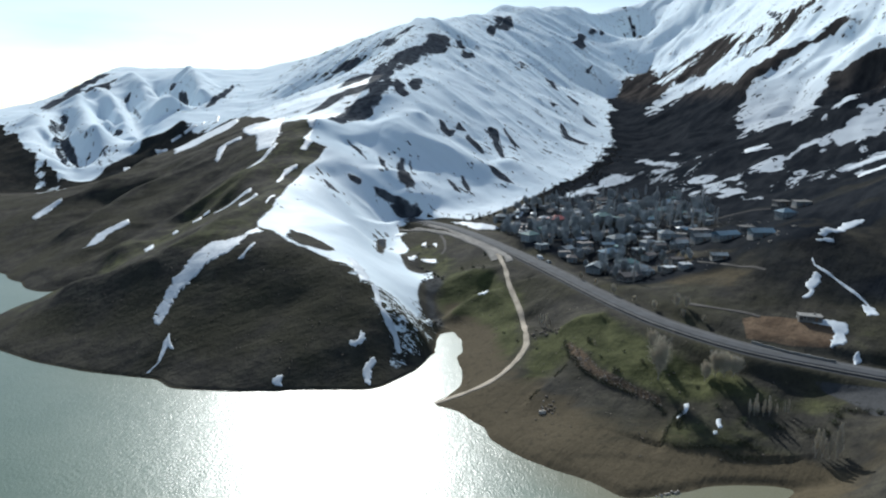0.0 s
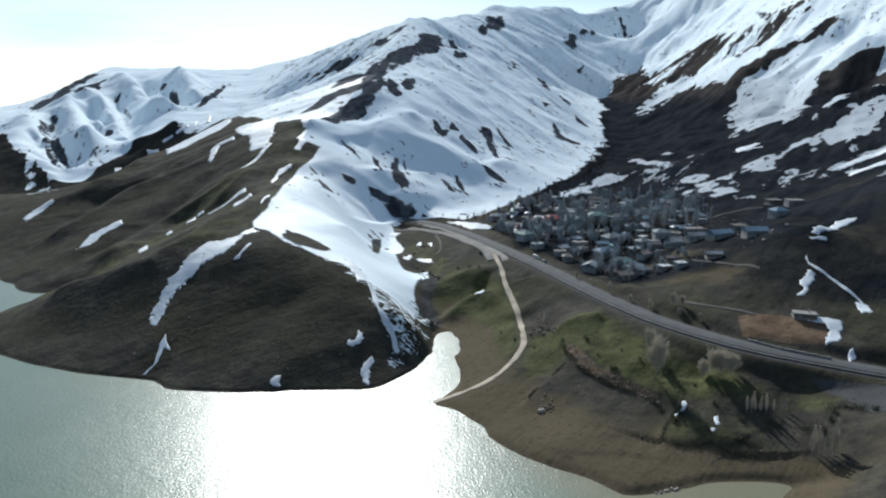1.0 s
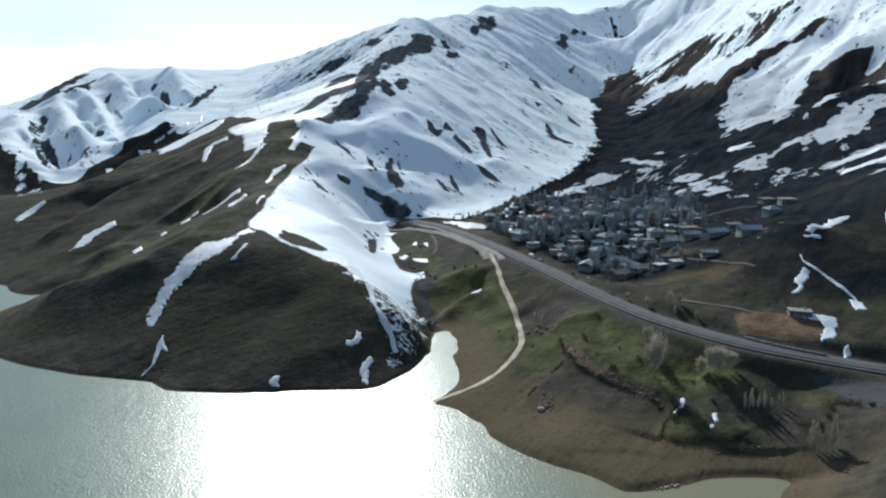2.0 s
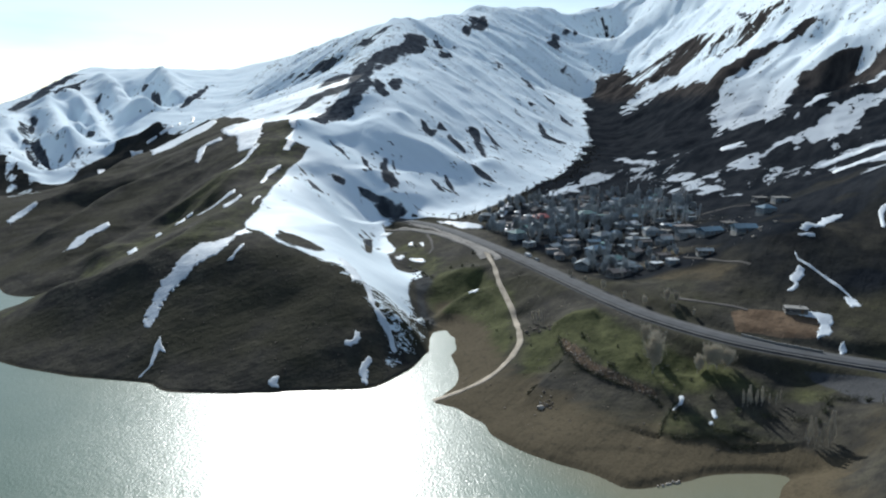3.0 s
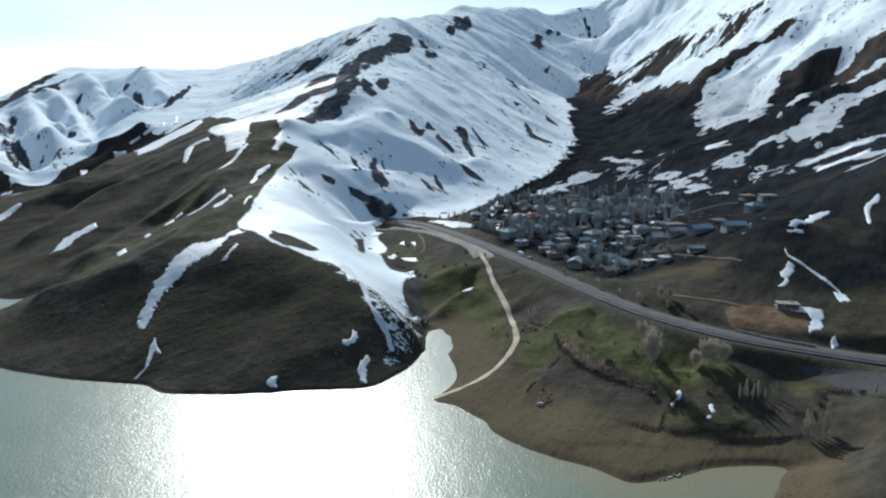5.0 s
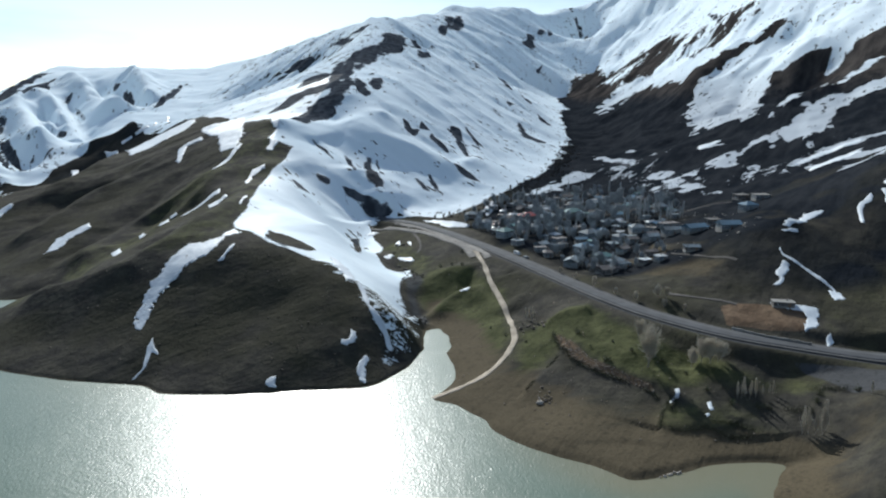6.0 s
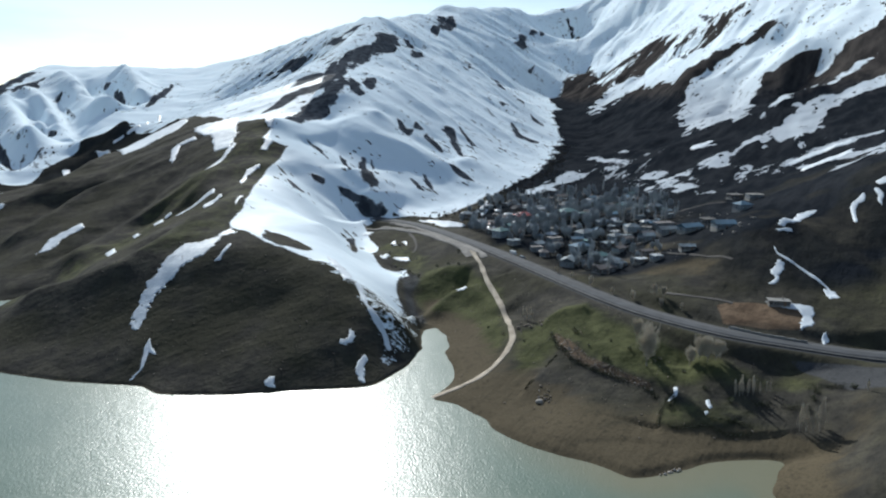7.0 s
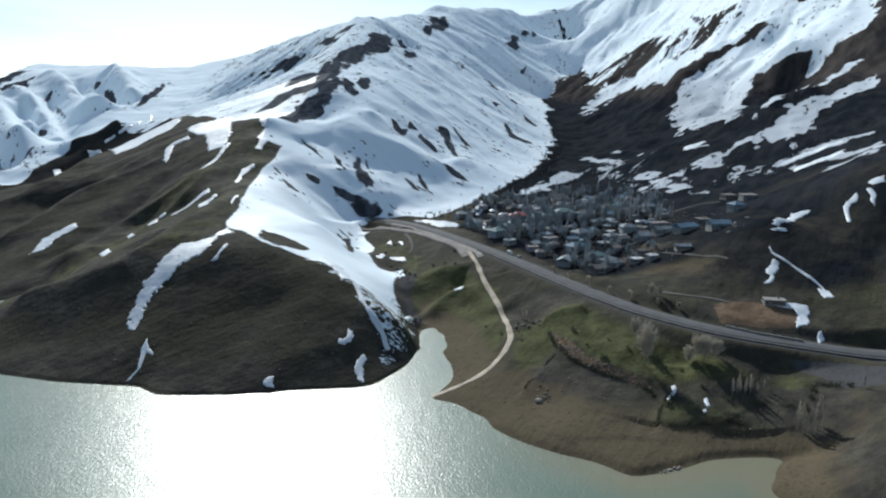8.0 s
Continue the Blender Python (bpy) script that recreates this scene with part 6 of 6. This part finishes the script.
def van(x, y, turn, paint, label, tall=2.2, long=5.2):
    ob = thing("parked_van", x, y, float(height(x, y)), turn, label, "vehicle")
    side = [(-0.5, 0.35), (0.5, 0.35), (0.5, 0.55), (0.33, 0.62), (0.24, 1.0), (-0.48, 1.0), (-0.5, 0.7)]
    co = [(px * long, s * 0.95, pz * tall) for s in (-1, 1) for px, pz in side]
    m = len(side)
    faces = [tuple(reversed(range(m))), tuple(range(m, 2 * m))] + [(i, (i + 1) % m, m + (i + 1) % m, m + i) for i in range(m)]
    body = part("body", solid("body", co, faces, paint), ob)
    part("windscreen", block("windscreen", (0.06, 1.6, 0.75), (0, 0, 0), mat_glass), body, "", pose(long * 0.325, 0, tall * 0.63, 0, -33, 0))
    for s in (-1, 1):
        part("side_window", block("side_window", (1.1, 0.04, 0.5), (0, 0, 0), mat_glass), body, "", pose(long * 0.13, s * 0.96, tall * 0.68))
        for e in (-0.31, 0.31):
            wheel = part("wheel", mesh_of("wheel", *tubes([(0, -0.11, 0, 0, 0.11, 0, 0.36, 0.36)], 14), mat_tyre), ob, "", pose(e * long, s * 0.86, 0.36))
            part("rim", mesh_of("rim", *tubes([(0, -0.12, 0, 0, 0.12, 0, 0.2, 0.2)], 10), mat_steel), wheel)
    return ob


van(64.5, 404.5, -70, mat_white, "white van parked beside the highway", 2.6, 6.2)
van(68.5, 395, -68, mat_grey, "grey car parked beside the highway", 1.5, 4.4)


# ---- garden walls of the village ----
def garden_wall(x, y, turn, long, seed):
    """A low dry-stone wall with an uneven top that follows the slope."""
    r = np.random.default_rng(seed)
    ob = thing("garden_wall", x, y, float(height(x, y)), 0, "low rough stone garden wall between village plots", "wall", "garden walls")
    way = np.array([math.cos(radians(turn)), math.sin(radians(turn))])
    side = np.array([-way[1], way[0]]) * 0.3
    count = int(long / 1.2)
    co, faces = [], []
    for i in range(count + 1):
        q = way * (i / count - 0.5) * long + r.normal(0, 0.08, 2)
        base = float(height(x + q[0], y + q[1])) - ob.location.z
        top = base + r.uniform(0.9, 1.3)
        for s, z in ((-1, base - 0.4), (1, base - 0.4), (1, top), (-1, top)):
            co.append((*(q + side * s), z))
        if i:
            a = (i - 1) * 4
            faces += [(a + k, a + (k + 1) % 4, a + 4 + (k + 1) % 4, a + 4 + k) for k in range(4)]
    faces += [(3, 2, 1, 0), tuple(count * 4 + k for k in range(4))]
    part("stonework", solid("stonework", co, faces, mat_stone), ob)


r = np.random.default_rng(31)
for i in range(16):
    x, y = within(LANES)(r)
    if np.hypot(HOMES[:, 0] - x, HOMES[:, 1] - y).min() > 6:
        garden_wall(x, y, r.choice([20, 110, -5, 60]) + r.normal(0, 8), r.uniform(8, 18), 700 + i)


# ---- leafless thicket along the stream at the foot of the snow ----
r = np.random.default_rng(41)
sticks = []
for a, b in zip(VALLEY[2:-1], VALLEY[3:]):
    length = math.hypot(b[0] - a[0], b[1] - a[1])
    for i in range(int(length / 1.6)):
        f = r.uniform()
        x, y = a[0] + (b[0] - a[0]) * f + r.normal(6, 7), a[1] + (b[1] - a[1]) * f + r.normal(-4, 7)
        z, size = float(height(x, y)), r.uniform(1.6, 4.0)
        for j in range(16):
            az, tilt = r.uniform(0, 6.28), r.uniform(0.05, 0.7)
            way = np.array([math.cos(az) * math.sin(tilt), math.sin(az) * math.sin(tilt), math.cos(tilt)]) * size * r.uniform(0.6, 1.1)
            sticks.append((x, y, z - 0.2, x + way[0], y + way[1], z + way[2], 0.16, 0.05))
thicket = new("stream_thicket", mesh_of("stream_thicket", *tubes(sticks, 3), mat_thicket))
tagged(thicket, "dark leafless thicket along the stream below the snow", "bushes", kind="stuff")


# ---- hedges along the field edges, rocks of the gully ----
def hedge(line, wide, tall, per_metre, seed):
    r = np.random.default_rng(seed)
    p = np.array(along([(*q, 0) for q in line], 0.5))[:, :2]
    base = Vector((p[0][0], p[0][1], float(height(*p[0]))))
    ob = thing("hedge", base.x, base.y, base.z, 0, "low dark hedge growing along a field edge", "hedge", "field hedges")
    gaps = fbm(p[:, 0], p[:, 1], 9, 2, seed)
    p = p[gaps > -0.45]
    n_leaf = int(len(p) * 0.5 * per_metre)
    k = r.integers(len(p), size=n_leaf)
    c = np.c_[p[k] + r.normal(0, wide, (n_leaf, 2)), np.zeros(n_leaf)]
    c[:, 2] = height(c[:, 0], c[:, 1]) + np.abs(r.normal(0, tall, n_leaf))
    c -= np.array(base)
    co = np.stack([c, c + r.normal(0, 0.22, (n_leaf, 3)), c + r.normal(0, 0.22, (n_leaf, 3))], 1).reshape(-1, 3)
    part("foliage", mesh_of("foliage", co, np.arange(n_leaf * 3).reshape(-1, 3), mat_hedge), ob)
    at = p[::3]
    stems = [(x - base.x, y - base.y, float(height(x, y)) - base.z - 0.1, x - base.x + r.normal(0, 0.3), y - base.y + r.normal(0, 0.3), float(height(x, y)) - base.z + tall * 1.6, 0.05, 0.02) for x, y in at]
    part("stem", mesh_of("stem", *tubes(stems, 3), mat_bark), ob)


hedge(STEP_A, 0.4, 0.5, 40, 801)
hedge(STEP_B, 0.4, 0.45, 34, 802)
hedge(STEP_C, 0.4, 0.6, 40, 803)
hedge([(p[0], p[1] - 1.5) for p in BANK_LINE], 0.5, 0.5, 36, 804)
hedge([(97, 205), (101, 203.5), (106, 203), (110, 200)], 0.7, 0.8, 60, 805)
hedge([(118, 212), (123, 209), (128, 206), (133, 203)], 0.9, 0.9, 60, 806)
hedge([(140, 213), (145, 209), (149, 205), (153, 203)], 0.9, 1.0, 60, 807)
hedge([(93, 226), (92, 222), (89, 217.5), (86.5, 213)], 0.5, 0.6, 60, 808)
rocks = new("gully_rocks", stone_mesh("gully_rocks", mat_dark_rock, 8, 46, 0, 0.25, 1.5, within(GULLY_ROCKS), 0.45))
tagged(rocks, "dark jumbled rocks in the stream gully", "rocks", kind="stuff")
rocks = new("gully_rocks", stone_mesh("gully_rocks", mat_dark_rock, 9, 48, 0, 0.25, 1.3, within(RIM_ROCKS), 0.5))
tagged(rocks, "dark jumbled rocks along the snow edge", "rocks", kind="stuff")
